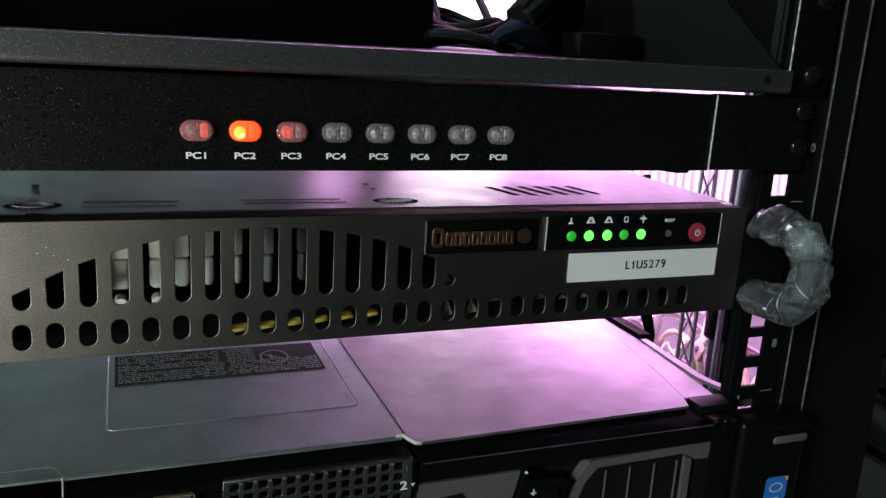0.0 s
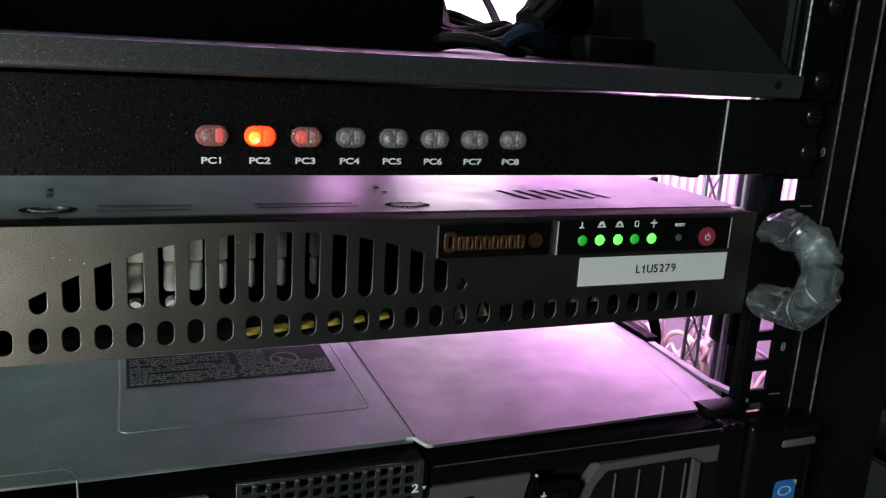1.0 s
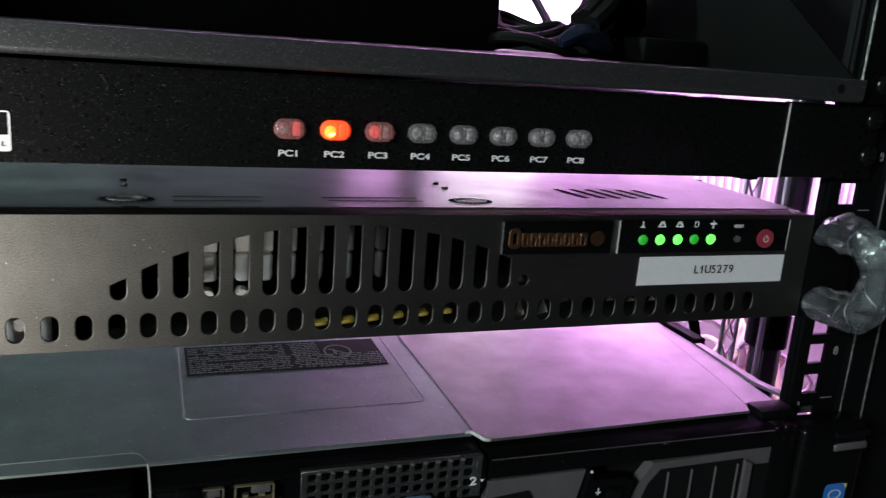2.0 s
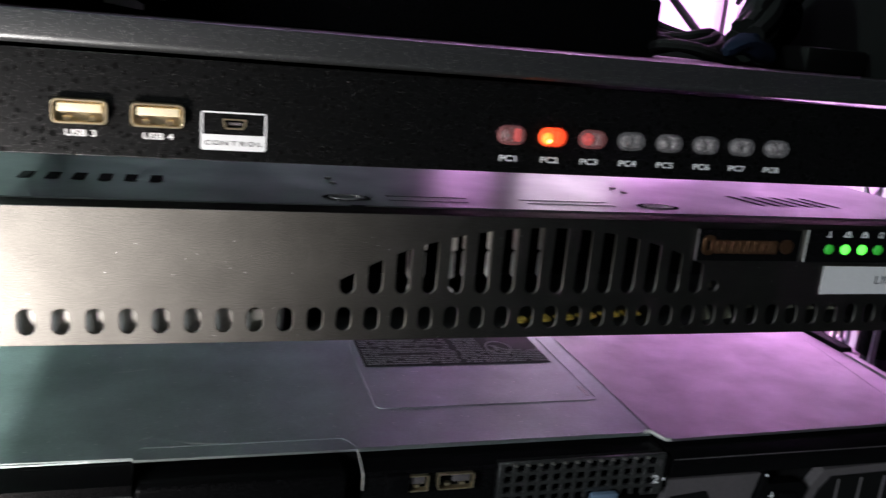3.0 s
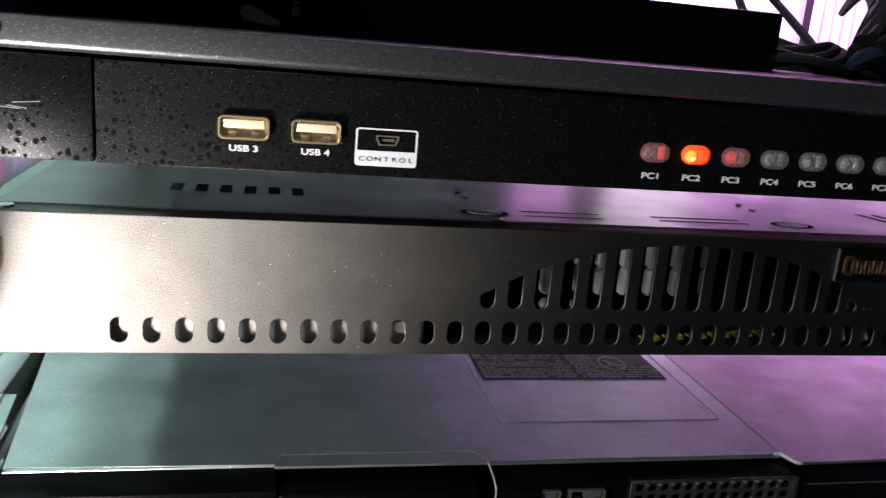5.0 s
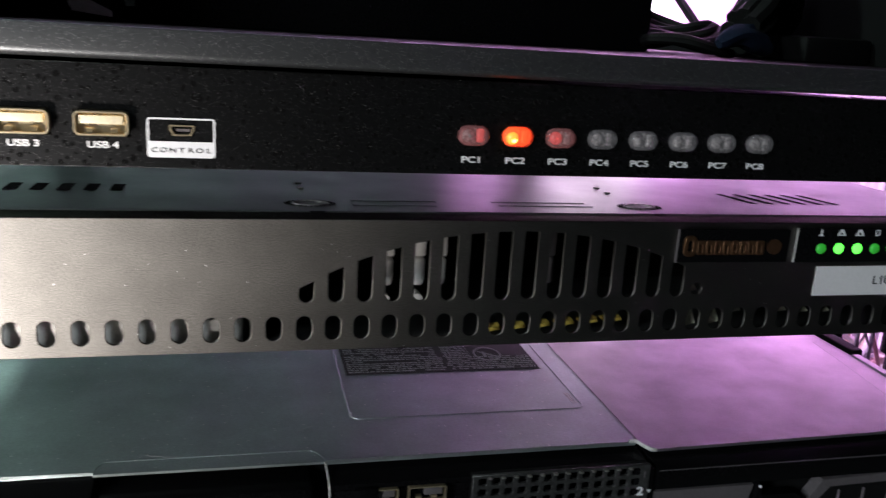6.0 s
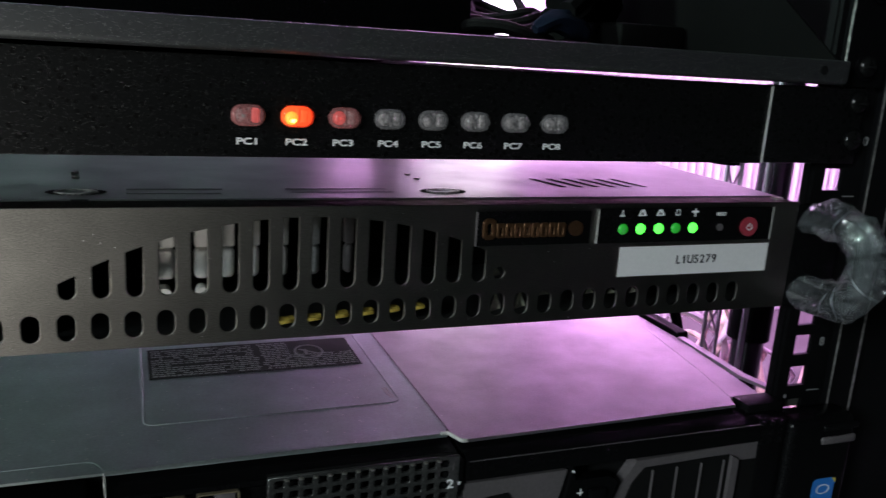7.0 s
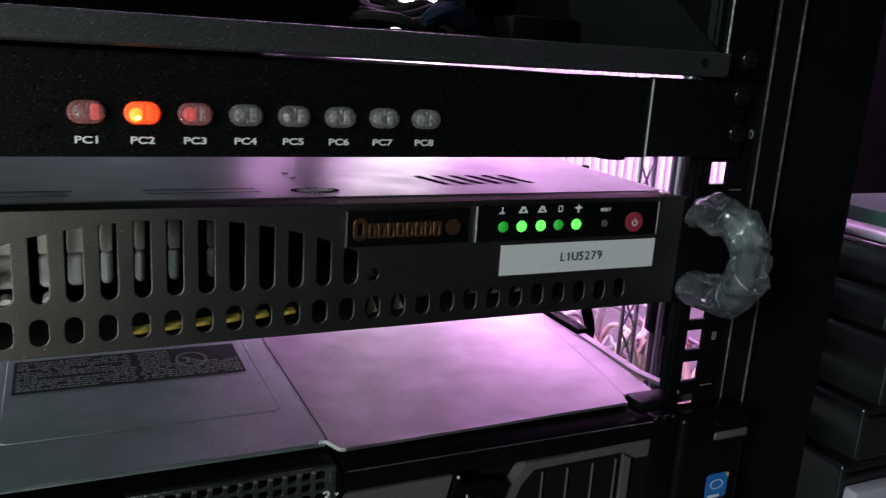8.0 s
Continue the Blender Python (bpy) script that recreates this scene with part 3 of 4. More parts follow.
for y, x0, x1 in ((0.0300, -0.0420, -0.0110), (0.0225, -0.0420, -0.0120), (0.0300, 0.0110, 0.0480), (0.0240, 0.0120, 0.0490)):
    part("pressed_rib", box(x0, x1, y - 0.0005, y + 0.0005, ZT - 0.0004, ZT + 0.0001), M_STEEL, server)


def wrapped_handle(sign):
    """Bent bar handle in a crumpled clear plastic sleeve."""
    x = sign * 0.2245
    h = part("handle", tube([(x, 0.0, 0.4880), (x, -0.012, 0.4880), (x, -0.024, 0.4862), (x, -0.0285, 0.4800), (x, -0.0285, 0.4660), (x, -0.024, 0.4590), (x, -0.012, 0.4570), (x, 0.0, 0.4570)], 0.0030, 12), M_SCREW, server, "dark bar handle in crumpled clear plastic")
    way = [(x, -0.0008, 0.4880), (x, -0.010, 0.4890), (x, -0.021, 0.4878), (x, -0.0295, 0.4815), (x, -0.0312, 0.4730), (x, -0.0300, 0.4640), (x, -0.023, 0.4578), (x, -0.011, 0.4562), (x, -0.0008, 0.4562)]
    wr = random.Random(4)
    bag = tube(way, lambda t: 0.0066 + 0.0014 * math.sin(3.14 * t), 13)
    for v in bag.verts:
        q = v.co * 130
        v.co += Vector((noise.noise(q), noise.noise(q + Vector((9, 2, 5))), noise.noise(q + Vector((3, 8, 1))))) * 0.0024
        v.co += Vector((wr.uniform(-1, 1), wr.uniform(-1, 1), wr.uniform(-1, 1))) * 0.00030
    part("plastic_sleeve", bag, M_BAG, h, "crumpled clear plastic sleeve", smooth=False)
    fr = random.Random(7)
    # pale ridges along the folds stand in for the film's highlights
    for k in range(11):
        q = 0.4 + 7.2 * k / 11
        i = int(q)
        c = Vector(way[i]).lerp(Vector(way[i + 1]), q - i)
        d = (Vector(way[i + 1]) - Vector(way[i])).normalized()
        u = d.cross(Vector((1, 0, 0))).normalized()
        a0, span, lean = fr.uniform(0, 6.3), fr.uniform(1.2, 3.0), fr.uniform(-0.004, 0.004)
        ridge = [c + (0.0060 + fr.uniform(-0.0006, 0.0006)) * (math.cos(a) * u + math.sin(a) * Vector((1, 0, 0))) + d * lean * (a - a0) for a in [a0 + span * j / 4 for j in range(5)]]
        part("crease_highlight", tube(ridge, lambda t: 0.00008 + 0.00026 * math.sin(3.14 * t), 5), M_CREASE, h)
    part("sleeve_fold", tube(way[2:7], lambda t: 0.0048 + 0.0012 * math.sin(9 * t), 9, jitter=0.9), M_BAG, h, smooth=False)


wrapped_handle(1), wrapped_handle(-1)

# ---------- switch with eight port lights ----------
kvm = thing("kvm_switch", "black speckled eight port switch with a row of oval lights", "switch")
K0, K1 = 0.5104, 0.5404
plate("front_panel", [[(-0.1842, K0), (0.1932, K0), (0.1932, K1), (-0.1842, K1)]] + [rounded(x, 0.5234, 0.0162, 0.0082, 0.0006, 2) for x in (-0.1420, -0.1202)] + [rounded(-0.0977, 0.5218, 0.0075, 0.0036, 0.0006, 2)],
      0.0012, M_KVM, kvm, Matrix.Translation((0, 0.0006, 0)) @ UPRIGHT, "black hammered front panel", bevel=0.0003)
part("housing", box(-0.1842, 0.1932, 0.0013, 0.150, K0 + 0.0004, K1 - 0.0004, 0.0006), M_GLOSS, kvm)
for x0, x1 in ((-0.2413, -0.1852), (0.1936, 0.2413)):
    part("ear", box(x0, x1, -0.0004, 0.0040, K0, K1 + 0.0005, 0.0005), M_KVM, kvm, "speckled black mounting ear")
# dark plate added to stop light through the gap above the ear
part("ear_gap_blocker", box(-0.2413, -0.1700, 0.0042, 0.0056, K0 + 0.001, 0.5424), M_DARK, kvm)
part("seam_edge", box(0.19322, 0.19350, -0.0008, 0.0010, K0, K1), M_ZINC, kvm, "thin pale strip along the seam")
part("foot", disc((0.1860, 0.012, K0 - 0.0012), 0.006, 0.0022, "z", 20), M_BLACK, kvm, "black rubber foot")
LED_X = [-0.0065 + 0.01512 * k for k in range(8)]
for k, x in enumerate(LED_X):
    lit = k == 1
    # neighbours of the lit lens get a red emissive insert on the facing side
    lens = plate("light_lens", [rounded(x, 0.5232, 0.0085, 0.0049, 0.0024, 8)], 0.0026, M_LIT_SHELL if lit else (M_CLEAR_PINK if k in (0, 2) else M_CLEAR), kvm, Matrix.Translation((0, -0.0011, 0)) @ UPRIGHT, "glowing orange oval lens" if lit else ("faintly red oval lens" if k in (0, 2) else "unlit clear oval lens"), bevel=0.0009)
    plate("lens_seat", [rounded(x, 0.5232, 0.0098, 0.0062, 0.0030, 8)], 0.0002, M_LIT_ORANGE if lit else M_CUP_DARK, lens, Matrix.Translation((0, -0.0001, 0)) @ UPRIGHT)
    bm = bmesh.new()
    bmesh.ops.create_uvsphere(bm, u_segments=16, v_segments=10, radius=0.0020 if lit else 0.0021, matrix=Matrix.Translation((x - 0.0017, -0.0009, 0.5226 if lit else 0.5231)) @ Matrix.Diagonal((1, 0.75, 1.05, 1)))
    part("light_dome", bm, M_LIT_CORE if lit else (M_CUP_RED if k == 2 else M_CUP), lens)
    part("light_block", box(x + 0.0010, x + 0.0034, -0.0018, -0.0002, 0.5210, 0.5255, 0.0006, 3), M_LIT_ORANGE if lit else (M_CUP_RED if k == 0 else M_CUP), lens)
    part("lens_end", box(x + 0.0036, x + 0.0041, -0.0016, -0.0002, 0.5212, 0.5252, 0.0002), M_LIT_ORANGE if lit else M_CUP_DARK, lens)
    part("light_rib", box(x - 0.0001, x + 0.0005, -0.0016, -0.0002, 0.5208, 0.5257, 0.0002), M_LIT_ORANGE if lit else M_CUP, lens)
    if lit:
        hot = bmesh.new()
        bmesh.ops.create_uvsphere(hot, u_segments=12, v_segments=8, radius=0.0009, matrix=Matrix.Translation((x - 0.0015, -0.0019, 0.5221)) @ Matrix.Diagonal((1.2, 0.6, 1, 1)))
        part("hot_core", hot, M_LIT_HOT, lens)
    letters("port_text", f"PC{k + 1}", x, 0.5150, 0.0029, M_INK, kvm, y=-0.0002, width=1.42, bold=0.021)
for x, txt in ((-0.1420, "USB 3"), (-0.1202, "USB 4")):
    port = plate("usb_port", [rounded(x, 0.5234, 0.0150, 0.0070, 0.0016, 4), rounded(x, 0.5234, 0.0142, 0.0062, 0.0014, 4)], 0.0100, M_GOLD, kvm, Matrix.Translation((0, 0.0024, 0)) @ UPRIGHT, "gold coloured usb socket", bevel=0.0001)
    part("tongue", box(x - 0.0060, x + 0.0060, -0.0020, -0.0002, 0.5232, 0.5257, 0.0003), M_TONGUE, port, "ivory plastic tongue")
    part("socket_back", box(x - 0.0070, x + 0.0070, 0.0000, 0.0006, 0.5204, 0.5264), M_GOLD, port)
    for dx in (-0.0034, 0.0034):
        part("spring", prism([(-0.0022, 0.5206), (-0.0012, 0.5220), (-0.0002, 0.5206)], "x", x + dx - 0.0011, x + dx + 0.0011), M_GOLD, port)
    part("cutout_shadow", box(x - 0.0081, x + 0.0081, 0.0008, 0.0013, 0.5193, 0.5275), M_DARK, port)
    letters("port_text", txt, x, 0.5168, 0.0027, M_INK, kvm, y=-0.0002, width=1.32, bold=0.021)
frame_lines = [rounded(-0.0979, 0.5195, 0.0198, 0.0120, 0.0010, 4), rounded(-0.0979, 0.5217, 0.0186, 0.0066, 0.0003, 2)]
plate("control_plate", frame_lines, 0.0002, M_INK, kvm, Matrix.Translation((0, -0.0002, 0)) @ UPRIGHT, "white printed frame")
for k, ch in enumerate("CONTROL"):
    letters("control_letter", ch, -0.0979 + (k - 3) * 0.00262, 0.5157, 0.0020, M_GREY, kvm, y=-0.0004, width=1.45, bold=0.0)
mini = plate("mini_usb_port", [[(-0.1013, 0.5234), (-0.0941, 0.5234), (-0.0941, 0.5222), (-0.0950, 0.5202), (-0.1004, 0.5202), (-0.1013, 0.5222)], [(-0.1008, 0.5230), (-0.0946, 0.5230), (-0.0946, 0.5223), (-0.0954, 0.5206), (-0.1000, 0.5206), (-0.1008, 0.5223)]], 0.004, M_GOLD, kvm, Matrix.Translation((0, 0.0014, 0)) @ UPRIGHT)
part("tongue", box(-0.1000, -0.0954, 0.0004, 0.004, 0.5214, 0.5222), M_GREY, mini)
for (xa, za), (xb, zb) in (((-0.2068, 0.5265), (-0.1995, 0.5272)), ((-0.2105, 0.5252), (-0.2048, 0.5248)), ((-0.2085, 0.5256), (-0.2030, 0.5250))):
    part("scratch", prism([(xa, za), (xb, zb), (xb, zb + 0.00025), (xa, za + 0.00025)], "y", -0.00055, -0.00042), M_TIN, kvm)

part("lint_fibre", tube([(-0.0640, -0.0004, 0.5375), (-0.0622, -0.0012, 0.5360), (-0.0612, -0.0010, 0.5340), (-0.0618, -0.0004, 0.5325)], 0.00003, 5), M_GREY, kvm, "pale lint fibre stuck to the panel")

# ---------- shelf over the switch ----------
shelf = thing("rack_shelf", "dark grey speckled rack shelf with a rounded front lip", "shelf")
L0, L1 = 0.5421, 0.5515
prof = [(-0.0012, L1 - 0.0007)]
for cy, cz, rr, a0 in ((-0.0053, L1 - 0.0005, 0.0005, 90), (-0.0034, L0 + 0.0024, 0.0024, 180)):
    prof += [(cy + rr * math.cos(radians(a)), cz + rr * math.sin(radians(a))) for a in range(a0, a0 + 91, 15)]
prof += [(-0.0012, L0)]
part("shelf_lip", prism(prof, "x", -0.2195, 0.2245), M_LIP, shelf, "speckled grey front lip")
# flat dark discs paint the shade inside the lip's holes
for x, z, rr in ((-0.2095, 0.5478, 0.0024), (0.2120, 0.5475, 0.0018)):
    part("rivet_hole_shade", disc((x, -0.00585, z), rr, 0.0002, "y", 20), M_DARK, shelf, "flat dark disc for the shaded hole in the lip")
part("shelf_board", box(-0.2195, 0.2245, -0.0032, 0.40, L1 - 0.0022, L1 - 0.0006), M_MATT, shelf)
# bar added under the board to stop light through the gap
part("gap_blocker", box(-0.2195, 0.066, 0.100, 0.102, K1 + 0.0001, L1 - 0.0023), M_MATT, shelf)
for sx, x in ((-1, -0.2205), (1, 0.2255)):
    part("shelf_side", prism([(0.0, L1 - 0.0022), (0.0, L1 - 0.0010), (0.112, 0.630), (0.168, 0.665), (0.172, 0.556), (0.40, 0.556), (0.40, L1 - 0.0022)], "x", x - 0.0008, x + 0.0008), M_MATT, shelf)
    # strip paints the light on the lit inner edge
    part("ear_edge", box(sx * 0.2281 - 0.0002, sx * 0.2281 + 0.0002, -0.0002, 0.0006, 0.5416, 0.640), M_WORN_LIT, shelf, "grey strip along the edge for wear and caught light")
    part("shelf_ear", box(min(sx * 0.2285, sx * 0.2500), max(sx * 0.2285, sx * 0.2500), 0.0005, 0.0040, 0.5416, 0.640, 0.0004), M_BLACK, shelf)

# screws of the posts
def screw(x, z):
    s = thing("rack_screw", "black pan head screw holding the mounting ear", "screw", "rack screws", at=(x, -0.0005, z))
    bm = bmesh.new()
    bmesh.ops.create_uvsphere(bm, u_segments=20, v_segments=10, radius=0.0044, matrix=Matrix.Diagonal((1, 0.6, 1, 1)))
    part("screw_head", bm, M_SCREW, s)
    part("washer", disc((0, 0.0004, 0), 0.0056, 0.0010, "y", 24), M_BLACK, s)
    # dark bar painted as the shade in the screw's slot
    part("cross_slot_shade", box(-0.0020, 0.0020, -0.0030, -0.0026, -0.0004, 0.0004), M_DARK, s)
    return s


first = screw(0.2392, 0.5498)
for x, z in ((0.2380, 0.5352), (0.2380, 0.5200), (0.2400, 0.5800)):
    copy_thing(first, pose(x, -0.0005, z))

# ---------- lower server with a steel lid ----------
low = thing("rack_server", "wide black rack server with a bare steel lid", "server")
T = 0.4050
part("lid_left", prism([(-0.2172, 0.0080), (-0.1290, 0.0062), (-0.1282, 0.0102), (-0.1262, 0.0130), (-0.0562, 0.0130), (-0.0538, 0.0110), (-0.0512, 0.0050), (0.0690, 0.0048), (0.0702, 0.0100), (0.0702, 0.30), (-0.2300, 0.30), (-0.2290, 0.1200)], "z", T - 0.0007, T), M_LID, low, "blue grey steel lid")
part("lid_bevel", prism([(0.0048, T - 0.0001), (0.0048, T - 0.0011), (0.0038, T - 0.0011), (0.0040, T - 0.0006)], "x", -0.0510, 0.0690), M_LID, low)
part("lid_bevel", prism([(0.0075, T - 0.0001), (0.0075, T - 0.0011), (0.0062, T - 0.0011), (0.0064, T - 0.0006)], "x", -0.2170, -0.1292), M_LID, low)
part("lid_right", prism([(0.0712, 0.0040), (0.0722, 0.0015), (0.0740, -0.0012), (0.2020, 0.0016), (0.2050, 0.0092), (0.2215, 0.0095), (0.2288, 0.0790), (0.2290, 0.30), (0.0712, 0.30)], "z", T - 0.0016, T - 0.0004), M_LID_R, low, "plain steel lid plate")
part("lid_groove", tube([(0.2052, 0.0095, T - 0.0005), (0.2115, 0.0400, T - 0.0005), (0.2190, 0.0900, T - 0.0005), (0.2200, 0.10, T - 0.0005)], 0.00020, 6), M_STEEL, low)
part("flange_fold", prism([(0.2282, 0.0790), (0.2322, 0.0790), (0.2296, 0.0290), (0.2340, 0.0060), (0.2310, 0.0030), (0.2252, 0.0270)], "z", T - 0.0010, T + 0.0006), M_LID_R, low, "pale folded flange along the lid")
part("lid_bar", box(0.2292, 0.2368, 0.081, 0.30, T - 0.0040, T + 0.0022, 0.0012, 3), M_FRAME, low)
part("lid_step", prism([(-0.1290, 0.0050), (-0.0512, 0.0044), (-0.0516, 0.0140), (-0.1286, 0.0140)], "z", T - 0.0011, T - 0.0002), M_LID, low)
part("lid_flange", prism([(-0.2215, -0.0050), (-0.2275, -0.0060), (-0.2345, 0.0700), (-0.2295, 0.0700)], "z", T - 0.0034, T - 0.0022), M_LID, low, "narrow folded flange beside the lid")
part("flange_fold", tube([(-0.2277, -0.0060, T - 0.0026), (-0.2312, 0.032, T - 0.0020), (-0.2346, 0.0700, T - 0.0024)], 0.0008, 8), M_LID, low)
part("flange_tab", tube([(-0.2205, 0.0010, T - 0.0050), (-0.2200, 0.0060, T - 0.0010), (-0.2182, 0.0085, T), (-0.2184, 0.0130, T + 0.0002)], 0.0006, 8), M_TIN, low, "bright bent tab at the lid's corner")
part("seam_gap", prism([(0.0703, 0.008), (0.0711, 0.008), (0.0711, 0.30), (0.0703, 0.30)], "z", T - 0.0020, T - 0.0007), M_GRILLE, low)
part("seam_lip", prism([(0.0697, 0.008), (0.0702, 0.008), (0.0702, 0.30), (0.0697, 0.30)], "z", T - 0.0004, T + 0.0002), M_LID, low)
# zinc tubes, paler than the lid, paint the light on its folded edges
part("lit_fold", tube([(0.0668, 0.0050, T + 0.0001), (0.0695, 0.0046, T + 0.0002), (0.0712, 0.0015, T), (0.0730, -0.0012, T - 0.0004), (0.0752, -0.0014, T - 0.0006)], 0.0008, 8), M_ZINC, low)
part("lit_fold", tube([(-0.0514, 0.0046, T - 0.0006), (-0.0511, 0.0000, T - 0.0020), (-0.0508, -0.0056, T - 0.0048), (-0.0507, -0.0060, T - 0.0110)], 0.00030, 6), M_ZINC, low)
# fine scratches in the lid
sr = random.Random(21)
for k in range(12):
    x, y, a, q = sr.uniform(-0.20, 0.19), sr.uniform(0.015, 0.11), sr.uniform(-0.9, 0.9), sr.uniform(0.003, 0.012)
    if x > 0.066 or (-0.04 < x and y > 0.03):
        continue
    bend = sr.uniform(-0.001, 0.001)
    line = [(x - q * math.cos(a), y - q * math.sin(a), T), (x, y + bend, T + 0.00002), (x + q * math.cos(a), y + q * math.sin(a), T)]
    part("scratch", tube(line, lambda t: 0.00002 + 0.00005 * math.sin(math.pi * t), 4), M_ZINC, low)
# pressed panel of the lid
emb = [rounded(0.0113, 0.0785, 0.0994, 0.0860, 0.004, 5), rounded(0.0113, 0.0785, 0.0984, 0.0850, 0.0036, 5)]
plate("pressed_panel_edge", emb, 0.0007, M_LID, low, Matrix.Translation((0, 0, T - 0.0001)), bevel=0.0002)
# printed service sheet, unreadable lines as bars
part("service_sheet", box(-0.0352, 0.0557, 0.0778, 0.1114, T + 0.0001, T + 0.0003), M_TEXT, low, "black service sheet with tiny unreadable print")
bar_rng = random.Random(5)
M_PRINT = material("grey_print", (0.46, 0.47, 0.48), 0.6, grain=0.35, grain_scale=2500)
fine_print = bmesh.new()
for row in range(14):
    y = 0.0795 + row * 0.0022
    x = -0.0338
    stop = 0.0265 if row > 6 else 0.0545
    while x < stop:
        w = bar_rng.uniform(0.0007, 0.0030)
        if bar_rng.random() < (0.93 if row not in (5, 9) or x > 0.004 else 0.25) and not 0.0095 < x < 0.0125:
            box(x, min(x + w, stop), y, y + bar_rng.uniform(0.0008, 0.0013), T + 0.0004, T + 0.00045, bm=fine_print)
        x += w + 0.0005
part("fine_print", fine_print, M_PRINT, low)["kind"] = "stuff"
plate("print_ring", [[(0.0352 + r * math.cos(radians(a)), 0.0965 + 1.25 * r * math.sin(radians(a))) for a in range(0, 360, 12)] for r in (0.0068, 0.0058)], 0.0001, M_PRINT, low, Matrix.Translation((0, 0, T + 0.00045)))
part("print_stroke", prism([(0.0308, 0.0995), (0.0318, 0.1003), (0.0398, 0.0935), (0.0390, 0.0927)], "z", T + 0.0004, T + 0.00045), M_PRINT, low)
part("print_stroke", prism([(0.0330, 0.0935), (0.0345, 0.0935), (0.0345, 0.0995), (0.0330, 0.0995)], "z", T + 0.0004, T + 0.00045), M_PRINT, low)
for k in range(2):
    part("print_stroke", prism([(0.0575 + k * 0.0013, 0.0400), (0.0580 + k * 0.0013, 0.0400), (0.0574 + k * 0.0013, 0.0500), (0.0569 + k * 0.0013, 0.0500)], "z", T + 0.0001, T + 0.0002), M_TIN, low)
# body and front
part("chassis", box(-0.2170, 0.2165, 0.012, 0.62, 0.3180, T - 0.0018), M_DARK, low)
part("front_strip", prism([(0.0045, T - 0.0016), (0.0010, T - 0.0030), (-0.0055, T - 0.0036), (-0.0062, T - 0.0066), (0.012, T - 0.0074), (0.012, T - 0.0016)], "x", -0.2165, -0.1285), M_BLACK, low)
part("front_strip", prism([(0.0020, T - 0.0030), (-0.0055, T - 0.0042), (-0.0064, T - 0.0056), (0.012, T - 0.0070), (0.012, T - 0.0020)], "x", -0.0505, 0.0705), M_BLACK, low)
part("front_plate", box(-0.2165, -0.1285, -0.0056, 0.0110, 0.3600, T - 0.0076, 0.0006), material("brushed_front", (0.10, 0.10, 0.10), 0.35, 0.6, grain=0.2, stain=0.2), low, "dark brushed control plate")
part("power_button", disc((-0.2015, -0.0056, 0.3905), 0.0062, 0.0020, "y", 28), M_GREY, low)
part("power_symbol", disc((-0.1925, -0.0052, 0.3972), 0.0011, 0.0006, "y", 16), M_INK, low)
vga = plate("vga_port", [rounded(-0.1660, 0.3930, 0.0170, 0.0090, 0.003, 4), rounded(-0.1660, 0.3930, 0.0155, 0.0076, 0.0026, 4)], 0.005, M_GOLD, low, Matrix.Translation((0, -0.0064, 0)) @ UPRIGHT, "video socket with a brassy shell")
part("socket_insert", box(-0.1735, -0.1585, -0.0066, -0.0050, 0.3892, 0.3966), M_GREY, vga)
for x in (-0.1770, -0.1550):
    part("hex_nut", disc((x, -0.0062, 0.3945), 0.0024, 0.0036, "y", 6), M_GOLD, vga)
for k in range(4):
    part("emblem_bar", box(-0.1485 + k * 0.0042, -0.1452 + k * 0.0042, -0.0056, -0.0050, 0.3900, 0.3955, 0.0003), M_TIN, low)
part("optical_bay", box(-0.1278, -0.0560, -0.0058, 0.0125, 0.3600, T - 0.0050, 0.0018, 4), M_BLACK, low, "black protruding bay cover")
part("usb_panel", box(-0.0500, 0.0708, -0.0052, 0.0110, 0.3600, T - 0.0066, 0.0004), M_BLACK, low)
for x in (-0.0335, -0.0162):
    port = plate("usb_port", [rounded(x, 0.3962, 0.0136, 0.0064, 0.0006, 3), rounded(x, 0.3962, 0.0128, 0.0056, 0.0004, 3)], 0.004, M_GOLD, low, Matrix.Translation((0, -0.0060, 0)) @ UPRIGHT, "brassy usb socket")
    part("tongue", box(x - 0.0010, x + 0.0056, -0.0070, -0.0052, 0.3955, 0.3984, 0.0003), M_GREY, port)
    for dx in (-0.0030, 0.0026):
        part("spring", box(x + dx - 0.0010, x + dx + 0.0010, -0.0070, -0.0052, 0.3942, 0.3952), M_GOLD, port)
part("port_cover", box(-0.0425, -0.0338, -0.0084, -0.0050, 0.3925, 0.4000, 0.0006), M_BLACK, low)
# pressed honeycomb grille
cells = []
for row in range(4):
    for k in range(13):
        cells.append(rounded(0.0036 + k * 0.0050, 0.4003 - row * 0.0043, 0.0037, 0.0032, 0.0008, 2))
plate("grille", [[(0.0, 0.3855), (0.0690, 0.3855), (0.0690, 0.4028), (0.0, 0.4028)]] + cells, 0.0014, M_GRILLE, low, Matrix.Translation((0, -0.0086, 0)) @ UPRIGHT, "dark pressed metal grille of square openings", bevel=0.0002)
part("grille_backing", box(0.0, 0.0690, -0.0056, -0.0052, 0.3855, 0.4026), M_DARK, low)
# small tin blocks stand in for glints on the top row
for k in range(12):
    part("grille_glint", box(0.0052 + k * 0.0050, 0.0068 + k * 0.0050, -0.0104, -0.0090, 0.4016, 0.4024, 0.0003), M_TIN, low)
letters("bay_number", "2", 0.0660, 0.3918, 0.0050, M_INK, low, y=-0.0094, width=1.2)
letters("bay_number", "1", 0.0670, 0.3988, 0.0042, M_GREY, low, y=-0.0094)
